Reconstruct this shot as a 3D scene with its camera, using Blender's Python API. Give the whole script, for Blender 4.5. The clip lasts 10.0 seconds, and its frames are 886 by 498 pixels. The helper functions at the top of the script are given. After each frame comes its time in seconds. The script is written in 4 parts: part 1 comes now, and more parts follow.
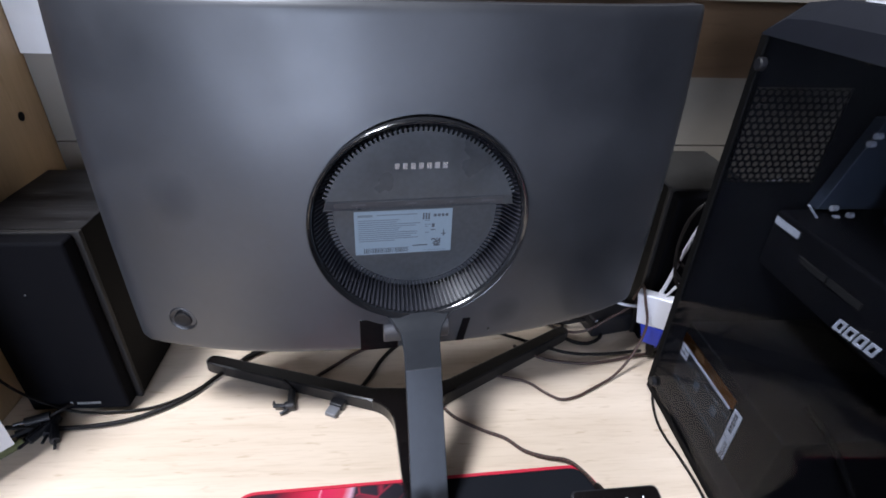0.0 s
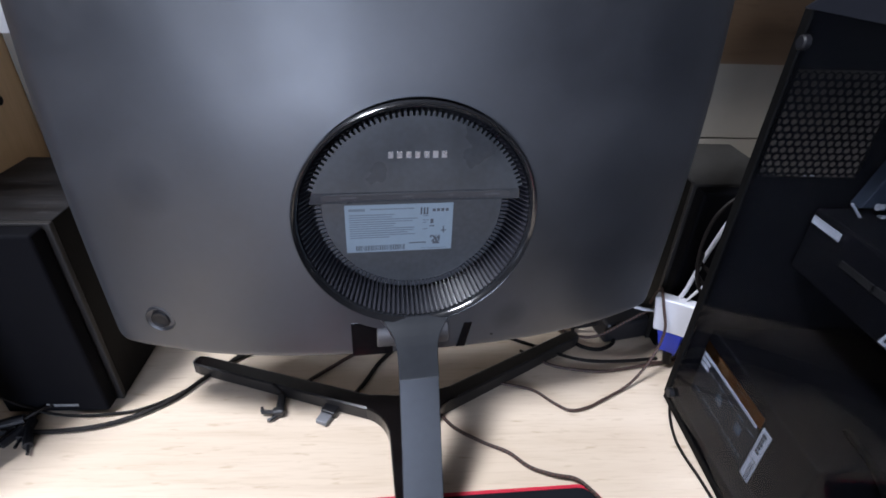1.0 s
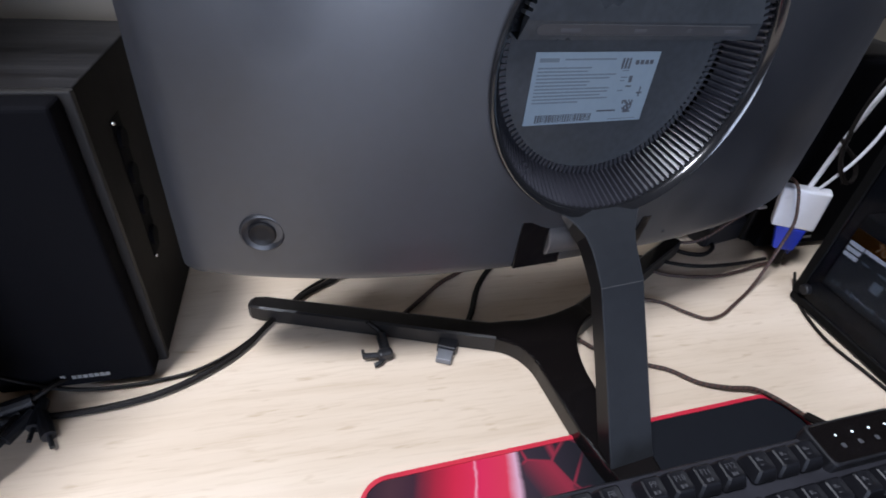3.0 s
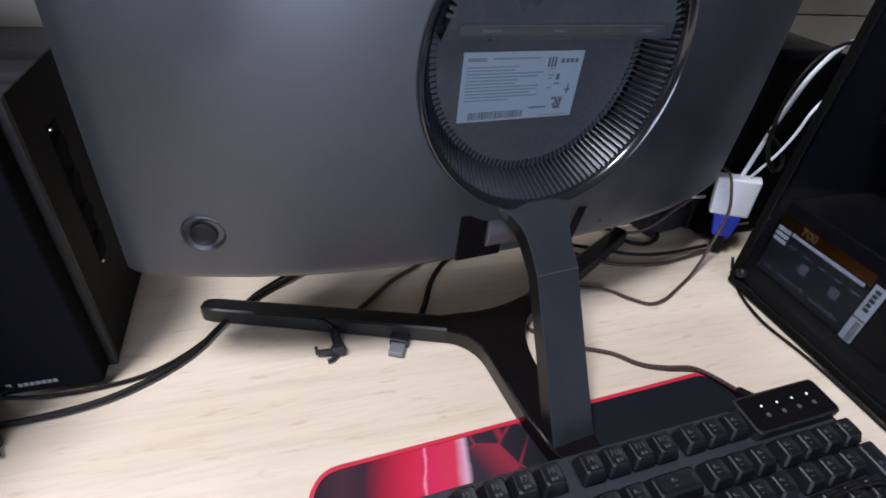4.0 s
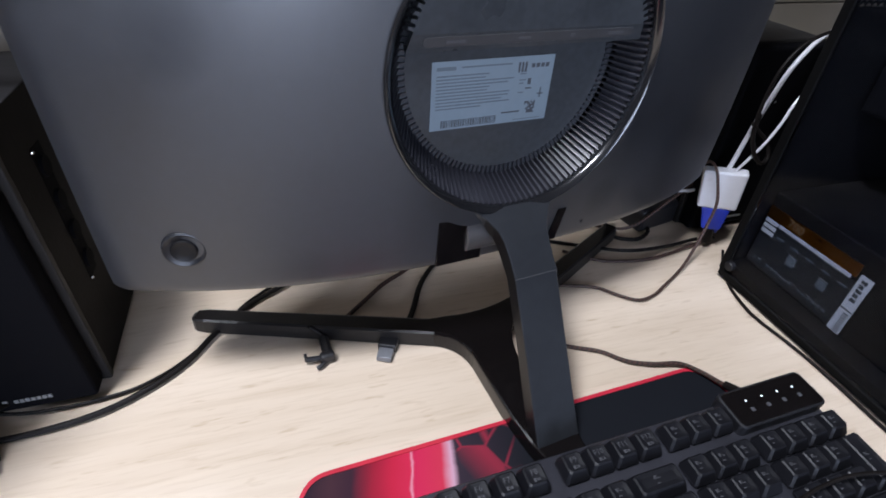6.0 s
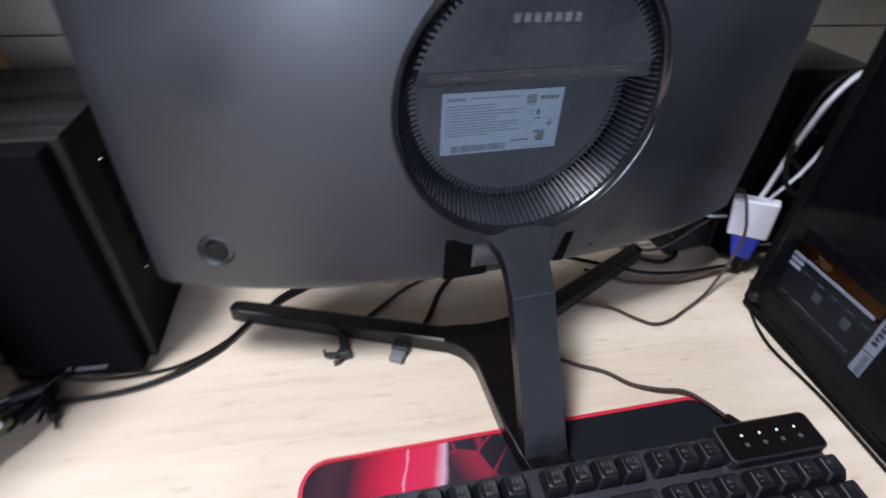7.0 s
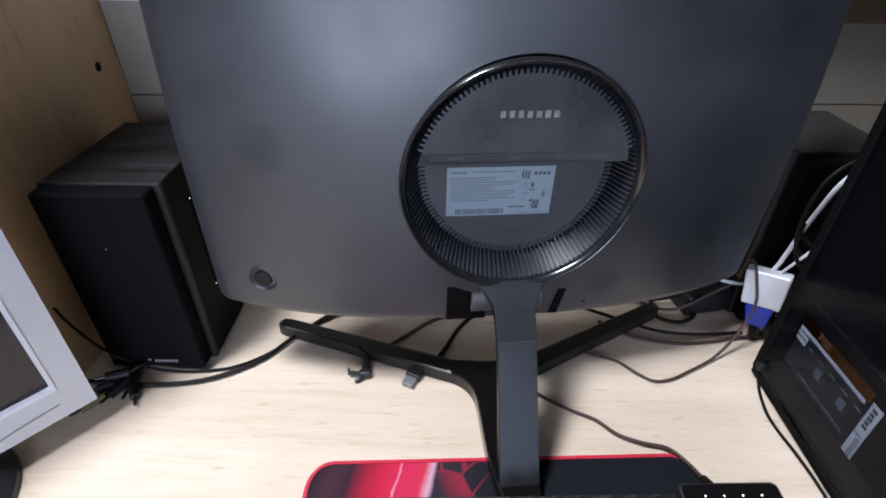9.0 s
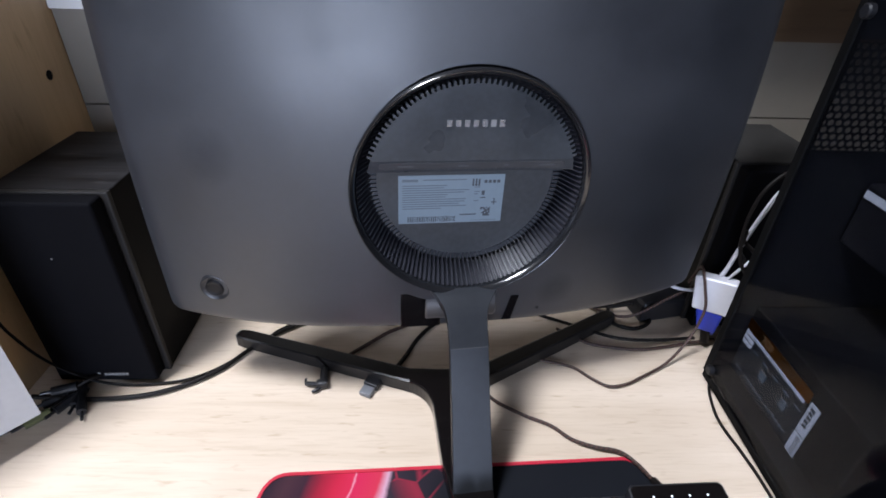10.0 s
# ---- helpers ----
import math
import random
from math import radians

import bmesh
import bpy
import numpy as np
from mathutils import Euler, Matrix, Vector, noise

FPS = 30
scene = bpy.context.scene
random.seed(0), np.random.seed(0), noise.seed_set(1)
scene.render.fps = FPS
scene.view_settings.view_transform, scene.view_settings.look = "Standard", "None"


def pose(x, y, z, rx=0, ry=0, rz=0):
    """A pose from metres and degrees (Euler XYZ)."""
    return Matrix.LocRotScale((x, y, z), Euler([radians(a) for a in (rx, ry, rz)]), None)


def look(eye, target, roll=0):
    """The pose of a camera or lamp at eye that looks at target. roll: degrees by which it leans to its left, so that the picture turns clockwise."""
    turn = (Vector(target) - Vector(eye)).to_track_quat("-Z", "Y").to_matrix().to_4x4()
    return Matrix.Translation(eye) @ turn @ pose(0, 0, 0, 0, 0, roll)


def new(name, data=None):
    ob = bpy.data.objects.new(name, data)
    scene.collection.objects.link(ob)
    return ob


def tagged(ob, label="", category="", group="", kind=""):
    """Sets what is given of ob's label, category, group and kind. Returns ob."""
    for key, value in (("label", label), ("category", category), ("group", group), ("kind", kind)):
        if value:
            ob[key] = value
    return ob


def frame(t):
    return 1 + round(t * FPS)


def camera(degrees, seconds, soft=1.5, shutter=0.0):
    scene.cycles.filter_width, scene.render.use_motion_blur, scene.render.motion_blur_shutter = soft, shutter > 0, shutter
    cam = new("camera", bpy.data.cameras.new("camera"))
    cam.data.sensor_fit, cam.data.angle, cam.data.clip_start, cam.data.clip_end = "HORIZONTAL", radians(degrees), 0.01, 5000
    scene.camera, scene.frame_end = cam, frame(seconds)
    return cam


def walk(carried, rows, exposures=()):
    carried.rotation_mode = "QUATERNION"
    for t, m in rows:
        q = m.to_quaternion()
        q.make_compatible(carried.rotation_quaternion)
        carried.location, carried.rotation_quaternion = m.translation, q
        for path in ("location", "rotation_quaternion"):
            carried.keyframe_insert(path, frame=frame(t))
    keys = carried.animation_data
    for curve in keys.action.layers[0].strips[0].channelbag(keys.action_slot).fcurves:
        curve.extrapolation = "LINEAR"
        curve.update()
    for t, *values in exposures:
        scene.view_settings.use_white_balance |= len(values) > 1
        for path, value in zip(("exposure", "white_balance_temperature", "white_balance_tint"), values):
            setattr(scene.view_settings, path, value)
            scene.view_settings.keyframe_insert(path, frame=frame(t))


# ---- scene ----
cam = camera(82.0, 10.0, soft=1.7, shutter=0.5)
PATH = [
    (0, (-0.0210, 0.0010, 0.4500), (0.1197, 1.7024, -0.5930), 2.0),
    (0.5, (-0.0153, 0.0186, 0.4490), (0.0827, 1.7039, -0.6230), 1.2),
    (1, (-0.0085, 0.0370, 0.4310), (0.0892, 1.7294, -0.6290), 2.0),
    (1.5, (-0.0376, 0.0478, 0.4160), (0.0547, 1.7468, -0.6350), 2.5),
    (1.8, (-0.0807, 0.0701, 0.4110), (0.0704, 1.7433, -0.6740), 2.1),
    (2, (-0.1237, 0.0722, 0.3850), (0.0958, 1.7670, -0.6550), 2.4),
    (2.2, (-0.1652, 0.0993, 0.3570), (0.0995, 1.7324, -0.7660), 2.9),
    (3.3, (-0.1901, 0.1228, 0.3220), (0.3044, 1.6484, -0.8740), 6.2),
    (3.5, (-0.1828, 0.1151, 0.3210), (0.3388, 1.6401, -0.8630), 6.1),
    (4, (-0.1717, 0.1049, 0.3290), (0.3602, 1.6229, -0.8590), 5.7),
    (4.5, (-0.1662, 0.0994, 0.3320), (0.3615, 1.6258, -0.8470), 4.5),
    (5, (-0.1701, 0.1008, 0.3310), (0.3561, 1.6113, -0.8680), 4.3),
    (5.5, (-0.1691, 0.1007, 0.3330), (0.3562, 1.6123, -0.8670), 3.9),
    (6.8, (-0.1214, 0.0951, 0.3600), (0.2600, 1.6356, -0.8560), 0.9),
    (7, (-0.1208, 0.0810, 0.3660), (0.1609, 1.6401, -0.8540), 2.1),
    (7.5, (-0.0935, 0.0411, 0.3670), (0.0130, 1.6162, -0.8610), 3.9),
    (8, (-0.0640, 0.0343, 0.3940), (-0.0616, 1.6344, -0.8050), 1.2),
    (8.5, (-0.0725, 0.0301, 0.4020), (-0.0938, 1.6446, -0.7780), 0.7),
    (9, (-0.0642, 0.0323, 0.4190), (-0.0905, 1.6794, -0.7150), 0.5),
    (9.5, (-0.0487, 0.0268, 0.4200), (-0.0287, 1.6946, -0.6840), 1.3),
    (10, (-0.0438, 0.0253, 0.4170), (0.0204, 1.7039, -0.6690), 1.9),
]
walk(cam, [(t, look(eye, target, roll)) for t, eye, target, roll in PATH],
     exposures=((0.0, 0.11), (2.0, 0.07), (3.4, -0.21), (5.6, -0.21), (7.0, -0.09), (7.5, -0.22), (8.2, -0.06), (10.0, 0.03)))

# ---- light ----
world = bpy.data.worlds.new("sky")
scene.world = world
world.use_nodes = True
wn, wl = world.node_tree.nodes, world.node_tree.links
sky = wn.new("ShaderNodeTexSky")
sky.sky_type, sky.sun_disc = "NISHITA", False
sky.sun_elevation, sky.sun_rotation = radians(35), radians(200)
wl.new(sky.outputs[0], wn["Background"].inputs[0])
wn["Background"].inputs[1].default_value = 0.1


def area(name, eye, target, sx, sy, watts, color):
    d = bpy.data.lights.new(name, "AREA")
    d.shape, d.size, d.size_y, d.energy, d.color = "RECTANGLE", sx, sy, watts, color
    ob = new(name, d)
    ob.matrix_world = look(eye, target)
    return ob


area("window_light", (-0.38, -2.36, 0.60), (-0.25, 0.0, 0.42), 1.5, 1.3, 76, (0.62, 0.73, 1.0))
area("ceiling_light_source", (-0.78, -0.04, 1.81), (-0.71, 0.0, 0.0), 0.40, 0.40, 74, (0.835, 0.88, 1.0))


# ---- materials ----
def mat(name, color, rough=0.5, metal=0.0, vary=0.12, scale=60.0, bump=0.0, bscale=400.0, spec=0.5, stretch=(1, 1, 1), coat=0.0, rvary=0.1):
    """A surface with two scales of variation, in metres of the object's own space."""
    m = bpy.data.materials.new(name)
    m.use_nodes = True
    n, l = m.node_tree.nodes, m.node_tree.links
    b = n["Principled BSDF"]
    b.inputs["Metallic"].default_value = metal
    b.inputs["Specular IOR Level"].default_value = spec
    b.inputs["Coat Weight"].default_value = coat
    tc, mp = n.new("ShaderNodeTexCoord"), n.new("ShaderNodeMapping")
    mp.inputs["Scale"].default_value = stretch
    l.new(tc.outputs["Object"], mp.inputs[0])
    big, fine = n.new("ShaderNodeTexNoise"), n.new("ShaderNodeTexNoise")
    big.inputs["Scale"].default_value, big.inputs["Detail"].default_value = scale * 0.25, 4
    fine.inputs["Scale"].default_value, fine.inputs["Detail"].default_value = scale * 4, 6
    l.new(mp.outputs[0], big.inputs[0]), l.new(mp.outputs[0], fine.inputs[0])
    mix = n.new("ShaderNodeMath")
    mix.operation = "ADD"
    l.new(big.outputs[0], mix.inputs[0]), l.new(fine.outputs[0], mix.inputs[1])
    rmp = n.new("ShaderNodeMapRange")
    rmp.inputs[1].default_value, rmp.inputs[2].default_value = 0.6, 1.4
    rmp.inputs[3].default_value, rmp.inputs[4].default_value = 1 - vary, 1 + vary
    l.new(mix.outputs[0], rmp.inputs[0])
    col = n.new("ShaderNodeVectorMath")
    col.operation = "SCALE"
    col.inputs[0].default_value = color[:3]
    l.new(rmp.outputs[0], col.inputs["Scale"])
    l.new(col.outputs[0], b.inputs["Base Color"])
    rr = n.new("ShaderNodeMapRange")
    rr.inputs[1].default_value, rr.inputs[2].default_value = 0.3, 0.7
    rr.inputs[3].default_value, rr.inputs[4].default_value = max(0.02, rough - rvary), min(1, rough + rvary)
    l.new(big.outputs[0], rr.inputs[0]), l.new(rr.outputs[0], b.inputs["Roughness"])
    if bump:
        bt, bn = n.new("ShaderNodeTexNoise"), n.new("ShaderNodeBump")
        bt.inputs["Scale"].default_value, bt.inputs["Detail"].default_value = bscale, 3
        bn.inputs["Strength"].default_value, bn.inputs["Distance"].default_value = bump, 0.12 / bscale
        l.new(mp.outputs[0], bt.inputs[0]), l.new(bt.outputs[0], bn.inputs["Height"]), l.new(bn.outputs[0], b.inputs["Normal"])
    return m


def wood(name, light, dark, along="x", rough=0.45, scale=1.0):
    """Board with long grain streaks, short dark pores and broad bands."""
    m = mat(name, light, rough, vary=0.05, scale=20)
    n, l = m.node_tree.nodes, m.node_tree.links
    b = n["Principled BSDF"]
    tc = n.new("ShaderNodeTexCoord")
    long = {"x": (1, 14, 14), "y": (14, 1, 14), "z": (14, 14, 1)}[along]
    outs = []
    for sc, det, lo, hi, dist in ((7, 5, 0.42, 0.62, 0.8), (55, 6, 0.5, 0.68, 0.3), (1.6, 3, 0.35, 0.7, 1.2)):
        mp, t, r = n.new("ShaderNodeMapping"), n.new("ShaderNodeTexNoise"), n.new("ShaderNodeMapRange")
        mp.inputs["Scale"].default_value = [v * scale for v in long]
        t.inputs["Scale"].default_value, t.inputs["Detail"].default_value, t.inputs["Distortion"].default_value = sc * 0.6, det, dist
        r.inputs[1].default_value, r.inputs[2].default_value = lo, hi
        l.new(tc.outputs["Object"], mp.inputs[0]), l.new(mp.outputs[0], t.inputs[0]), l.new(t.outputs[0], r.inputs[0])
        outs.append(r.outputs[0])
    tick, tmap, tr = n.new("ShaderNodeTexNoise"), n.new("ShaderNodeMapping"), n.new("ShaderNodeMapRange")
    tmap.inputs["Scale"].default_value = [scale * (1.0 if v == 1 else 4.5) for v in long]
    tick.inputs["Scale"].default_value, tick.inputs["Detail"].default_value = 32, 2
    tr.inputs[1].default_value, tr.inputs[2].default_value, tr.inputs[4].default_value = 0.63, 0.76, 0.6
    l.new(tc.outputs["Object"], tmap.inputs[0]), l.new(tmap.outputs[0], tick.inputs[0]), l.new(tick.outputs[0], tr.inputs[0])
    s, top = n.new("ShaderNodeMath"), n.new("ShaderNodeMath")
    s.operation, top.operation = "MULTIPLY_ADD", "ADD"
    s.inputs[1].default_value = 0.19
    l.new(outs[0], s.inputs[0])
    l.new(tr.outputs[0], top.inputs[1]), l.new(s.outputs[0], top.inputs[0])
    s2, s3 = n.new("ShaderNodeMath"), n.new("ShaderNodeMath")
    s2.operation = s3.operation = "MULTIPLY_ADD"
    s2.inputs[1].default_value, s3.inputs[1].default_value, s3.inputs[2].default_value = 0.22, 0.38, 0.0
    l.new(outs[2], s3.inputs[0]), l.new(outs[1], s2.inputs[0]), l.new(s3.outputs[0], s2.inputs[2]), l.new(s2.outputs[0], s.inputs[2])
    mx = n.new("ShaderNodeMix")
    mx.data_type = "RGBA"
    mx.inputs[6].default_value, mx.inputs[7].default_value = (*light, 1), (*dark, 1)
    l.new(top.outputs[0], mx.inputs[0]), l.new(mx.outputs[2], b.inputs["Base Color"])
    bn = n.new("ShaderNodeBump")
    bn.inputs["Strength"].default_value, bn.inputs["Distance"].default_value, bn.invert = 0.25, 0.00015, True
    l.new(outs[1], bn.inputs["Height"]), l.new(bn.outputs[0], b.inputs["Normal"])
    return m


def braid(name, a, c, pitch=0.004):
    """Woven cable sleeve: two colours in slanting stripes along the cable's own length."""
    m = mat(name, a, 0.6, vary=0.1, scale=200)
    n, l = m.node_tree.nodes, m.node_tree.links
    uv, wv, mx = n.new("ShaderNodeUVMap"), n.new("ShaderNodeTexWave"), n.new("ShaderNodeMix")
    mp = n.new("ShaderNodeMapping")
    mp.inputs["Scale"].default_value = (1 / pitch / 6.28 * 1.2, 0.35, 1)
    wv.bands_direction, wv.inputs["Scale"].default_value = "DIAGONAL", 1.6
    mx.data_type = "RGBA"
    mx.inputs[6].default_value, mx.inputs[7].default_value = (*a, 1), (*c, 1)
    l.new(uv.outputs[0], mp.inputs[0]), l.new(mp.outputs[0], wv.inputs[0]), l.new(wv.outputs[0], mx.inputs[0])
    l.new(mx.outputs[2], n["Principled BSDF"].inputs["Base Color"])
    return m


def glass(name, tint, rough=0.0, ior=1.5):
    m = bpy.data.materials.new(name)
    m.use_nodes = True
    b = m.node_tree.nodes["Principled BSDF"]
    b.inputs["Base Color"].default_value = (*tint, 1)
    b.inputs["Transmission Weight"].default_value, b.inputs["Roughness"].default_value, b.inputs["IOR"].default_value = 1.0, rough, ior
    return m


def glow(name, color, strength):
    m = bpy.data.materials.new(name)
    m.use_nodes = True
    b = m.node_tree.nodes["Principled BSDF"]
    b.inputs["Base Color"].default_value = (*color, 1)
    b.inputs["Emission Color"].default_value, b.inputs["Emission Strength"].default_value = (*color, 1), strength
    return m


OAK = wood("oak_laminate", (0.655, 0.545, 0.43), (0.46, 0.35, 0.245), "x")
OAK_UP = wood("oak_board_upright", (0.66, 0.46, 0.26), (0.47, 0.31, 0.165), "z", scale=0.7)
# shelf board, and the strip that paints its shadow on the wall
OAK_AND_SHADOW = wood("brown_shelf_wood_and_shadow", (0.15, 0.09, 0.048), (0.09, 0.052, 0.027), "x", scale=0.7)
EDGE = mat("worn_satin_black_edge", (0.020, 0.0185, 0.0175), 0.5, spec=0.2, vary=0.2, scale=60)
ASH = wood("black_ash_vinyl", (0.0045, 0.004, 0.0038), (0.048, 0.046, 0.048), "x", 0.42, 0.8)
# same vinyl, darkened to carry the shade on the cabinet's sides
ASH_SHADED = wood("black_ash_vinyl_shaded_side", (0.0032, 0.0027, 0.0023), (0.0012, 0.0011, 0.001), "z", 0.6, 1.0)
for m_ in (ASH, ASH_SHADED):
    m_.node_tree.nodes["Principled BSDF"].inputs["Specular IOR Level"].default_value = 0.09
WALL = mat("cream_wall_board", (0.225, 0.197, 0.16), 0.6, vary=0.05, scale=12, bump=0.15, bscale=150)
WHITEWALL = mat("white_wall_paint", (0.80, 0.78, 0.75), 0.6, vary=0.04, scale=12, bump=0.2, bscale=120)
# unseen walls and ceiling, kept dark to hold down bounced light and reflections
ROOM = mat("darkened_room_surface", (0.12, 0.112, 0.104), 0.8, vary=0.04, scale=4)
FLOOR = wood("floor_laminate", (0.20, 0.13, 0.08), (0.12, 0.08, 0.05), "y")
SHELL = mat("dark_grey_matt_plastic", (0.0125, 0.0135, 0.0172), 0.475, spec=0.95, vary=0.22, scale=34, bump=0.3, bscale=2500, rvary=0.10)


def smudged(m, spots):
    """Dull greasy smudges (place, size) that darken and roughen a plastic surface."""
    n, l = m.node_tree.nodes, m.node_tree.links
    b = n["Principled BSDF"]
    tc, ns = n.new("ShaderNodeTexCoord"), n.new("ShaderNodeTexNoise")
    ns.inputs["Scale"].default_value, ns.inputs["Detail"].default_value = 28, 4
    l.new(tc.outputs["Object"], ns.inputs[0])
    total = None
    for spot, size in spots:
        d, w, r = n.new("ShaderNodeVectorMath"), n.new("ShaderNodeMath"), n.new("ShaderNodeMapRange")
        d.operation, d.inputs[1].default_value = "DISTANCE", spot
        w.operation, w.inputs[1].default_value = "MULTIPLY_ADD", size * 0.9
        r.inputs[1].default_value, r.inputs[2].default_value, r.inputs[3].default_value, r.inputs[4].default_value = size * 0.9, size * 1.75, 1.0, 0.0
        l.new(tc.outputs["Object"], d.inputs[0]), l.new(ns.outputs[0], w.inputs[0]), l.new(d.outputs["Value"], w.inputs[2]), l.new(w.outputs[0], r.inputs[0])
        if total is None:
            total = r.outputs[0]
        else:
            a = n.new("ShaderNodeMath")
            a.operation = "MAXIMUM"
            l.new(total, a.inputs[0]), l.new(r.outputs[0], a.inputs[1])
            total = a.outputs[0]
    fade = n.new("ShaderNodeMapRange")
    fade.inputs[3].default_value, fade.inputs[4].default_value = b.inputs["Specular IOR Level"].default_value, b.inputs["Specular IOR Level"].default_value * 0.68
    l.new(total, fade.inputs[0]), l.new(fade.outputs[0], b.inputs["Specular IOR Level"])


smudged(SHELL, (((-0.193, 0.03, 0.268), 0.020), ((0.085, 0.01, 0.135), 0.015)))
FLOORPLASTIC = mat("black_satin_plastic", (0.038, 0.042, 0.047), 0.34, spec=0.6, vary=0.3, scale=60, bump=0.1, bscale=900)
GLOSS = mat("gloss_black_plastic", (0.005, 0.004, 0.004), 0.12, spec=0.35, vary=0.2, scale=30, rvary=0.06)
RIBS = mat("satin_rib_plastic", (0.024, 0.024, 0.030), 0.36, spec=0.7, vary=0.1, scale=60)
RIM = mat("polished_rim_plastic", (0.008, 0.008, 0.009), 0.16, spec=0.9, vary=0.1, scale=60, rvary=0.04)
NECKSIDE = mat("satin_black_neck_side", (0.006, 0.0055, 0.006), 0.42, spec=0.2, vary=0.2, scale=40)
BASESIDE = mat("satin_black_base_side", (0.010, 0.009, 0.009), 0.4, spec=0.4, vary=0.2, scale=40)
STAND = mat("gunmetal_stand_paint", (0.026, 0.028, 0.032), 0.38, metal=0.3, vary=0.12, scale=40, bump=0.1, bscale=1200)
HINGE = mat("satin_hinge_metal", (0.085, 0.078, 0.076), 0.45, metal=0.4, vary=0.1, scale=60)
GREYPRINT = mat("small_grey_print", (0.20, 0.20, 0.20), 0.5, vary=0.1)
SILVER = mat("silver_print", (0.55, 0.55, 0.57), 0.28, metal=0.85, vary=0.05)
CHROME = mat("bright_metal", (0.7, 0.7, 0.7), 0.2, metal=1.0, vary=0.08)
PAPER = mat("pale_label_paper", (0.20, 0.25, 0.285), 0.5, vary=0.05, scale=80)
INK = mat("label_ink", (0.06, 0.065, 0.075), 0.6, vary=0.1)
INKPALE = mat("faded_label_ink", (0.12, 0.145, 0.165), 0.6, vary=0.1)
MARKPALE = mat("worn_port_lettering", (0.075, 0.075, 0.08), 0.5, vary=0.1)
MARK = mat("grey_port_marking", (0.05, 0.05, 0.053), 0.4, vary=0.1)
CLOTH = mat("black_grille_cloth", (0.0034, 0.0034, 0.0044), 0.8, vary=0.2, scale=120, bump=0.5, bscale=3000, spec=0.05)
BLACK = mat("black_plastic", (0.010, 0.010, 0.012), 0.4, vary=0.2, scale=60)
RUBBER = mat("black_cable_rubber", (0.007, 0.0055, 0.005), 0.55, spec=0.15, vary=0.2, scale=80)
DUST = mat("dusty_black_plastic", (0.024, 0.0225, 0.021), 0.6, vary=0.35, scale=30)
KEYCAP = mat("black_keycap_plastic", (0.006, 0.006, 0.008), 0.5, spec=0.35, vary=0.15, scale=120, bump=0.15, bscale=3000)
PLATE = mat("keyboard_plate_metal", (0.07, 0.07, 0.085), 0.35, metal=0.7, vary=0.12, scale=60)
LEGEND = mat("grey_key_legend", (0.055, 0.055, 0.06), 0.5, vary=0.05)
RED = mat("red_mat_stitching", (0.50, 0.016, 0.04), 0.6, vary=0.15, scale=150, bump=0.6, bscale=1800)
WHITEP = mat("white_plastic", (0.62, 0.62, 0.66), 0.35, vary=0.03, scale=60)
GREYWHITE = mat("pale_grey_frame_plastic", (0.50, 0.50, 0.51), 0.4, vary=0.05, scale=40)
BLUE = mat("blue_connector_plastic", (0.010, 0.030, 0.36), 0.4, vary=0.08, scale=80)
SCREEN = mat("switched_off_screen", (0.012, 0.012, 0.014), 0.15, vary=0.1)
CASE = mat("black_case_steel", (0.006, 0.006, 0.0075), 0.5, spec=0.25, vary=0.2, scale=30)
CASETOP = mat("black_case_top_plastic", (0.007, 0.008, 0.012), 0.5, spec=0.25, vary=0.2, scale=30)
RAIL = mat("matt_black_case_rail", (0.0025, 0.0024, 0.0024), 0.65, spec=0.1, vary=0.2, scale=40)
GOLD = mat("faded_gold_print", (0.30, 0.17, 0.075), 0.5, vary=0.2, scale=60)
COOLER = mat("blue_grey_heat_sink", (0.050, 0.065, 0.090), 0.45, vary=0.25, scale=60)
BOARD = mat("dark_circuit_board", (0.02, 0.024, 0.035), 0.45, vary=0.3, scale=90)
ORANGE = mat("orange_foil_sticker", (0.42, 0.14, 0.015), 0.34, metal=1.0, vary=0.15, scale=60)
# near-white base colour stands in for the capacitors' glints; the bracket shares it
CANS = mat("glint_white_metal", (0.9, 0.91, 0.95), 0.3, metal=0.1, vary=0.1, scale=80)
STICKER = mat("pale_sticker", (0.62, 0.64, 0.68), 0.45, vary=0.1, scale=60)
STICKDARK = mat("dark_sticker", (0.02, 0.022, 0.026), 0.45, vary=0.15, scale=60)
GREEN = mat("green_jack_plastic", (0.10, 0.105, 0.045), 0.45, vary=0.15)
BRAID = braid("brown_black_braid", (0.010, 0.007, 0.006), (0.075, 0.034, 0.024), 0.0021)
PANE = glass("smoked_acrylic_side", (0.27, 0.28, 0.31), 0.0, 1.15)
WINGLASS = glass("window_glass", (0.98, 0.99, 1.0))
LED = glow("white_indicator", (0.85, 0.95, 1.0), 0.7)


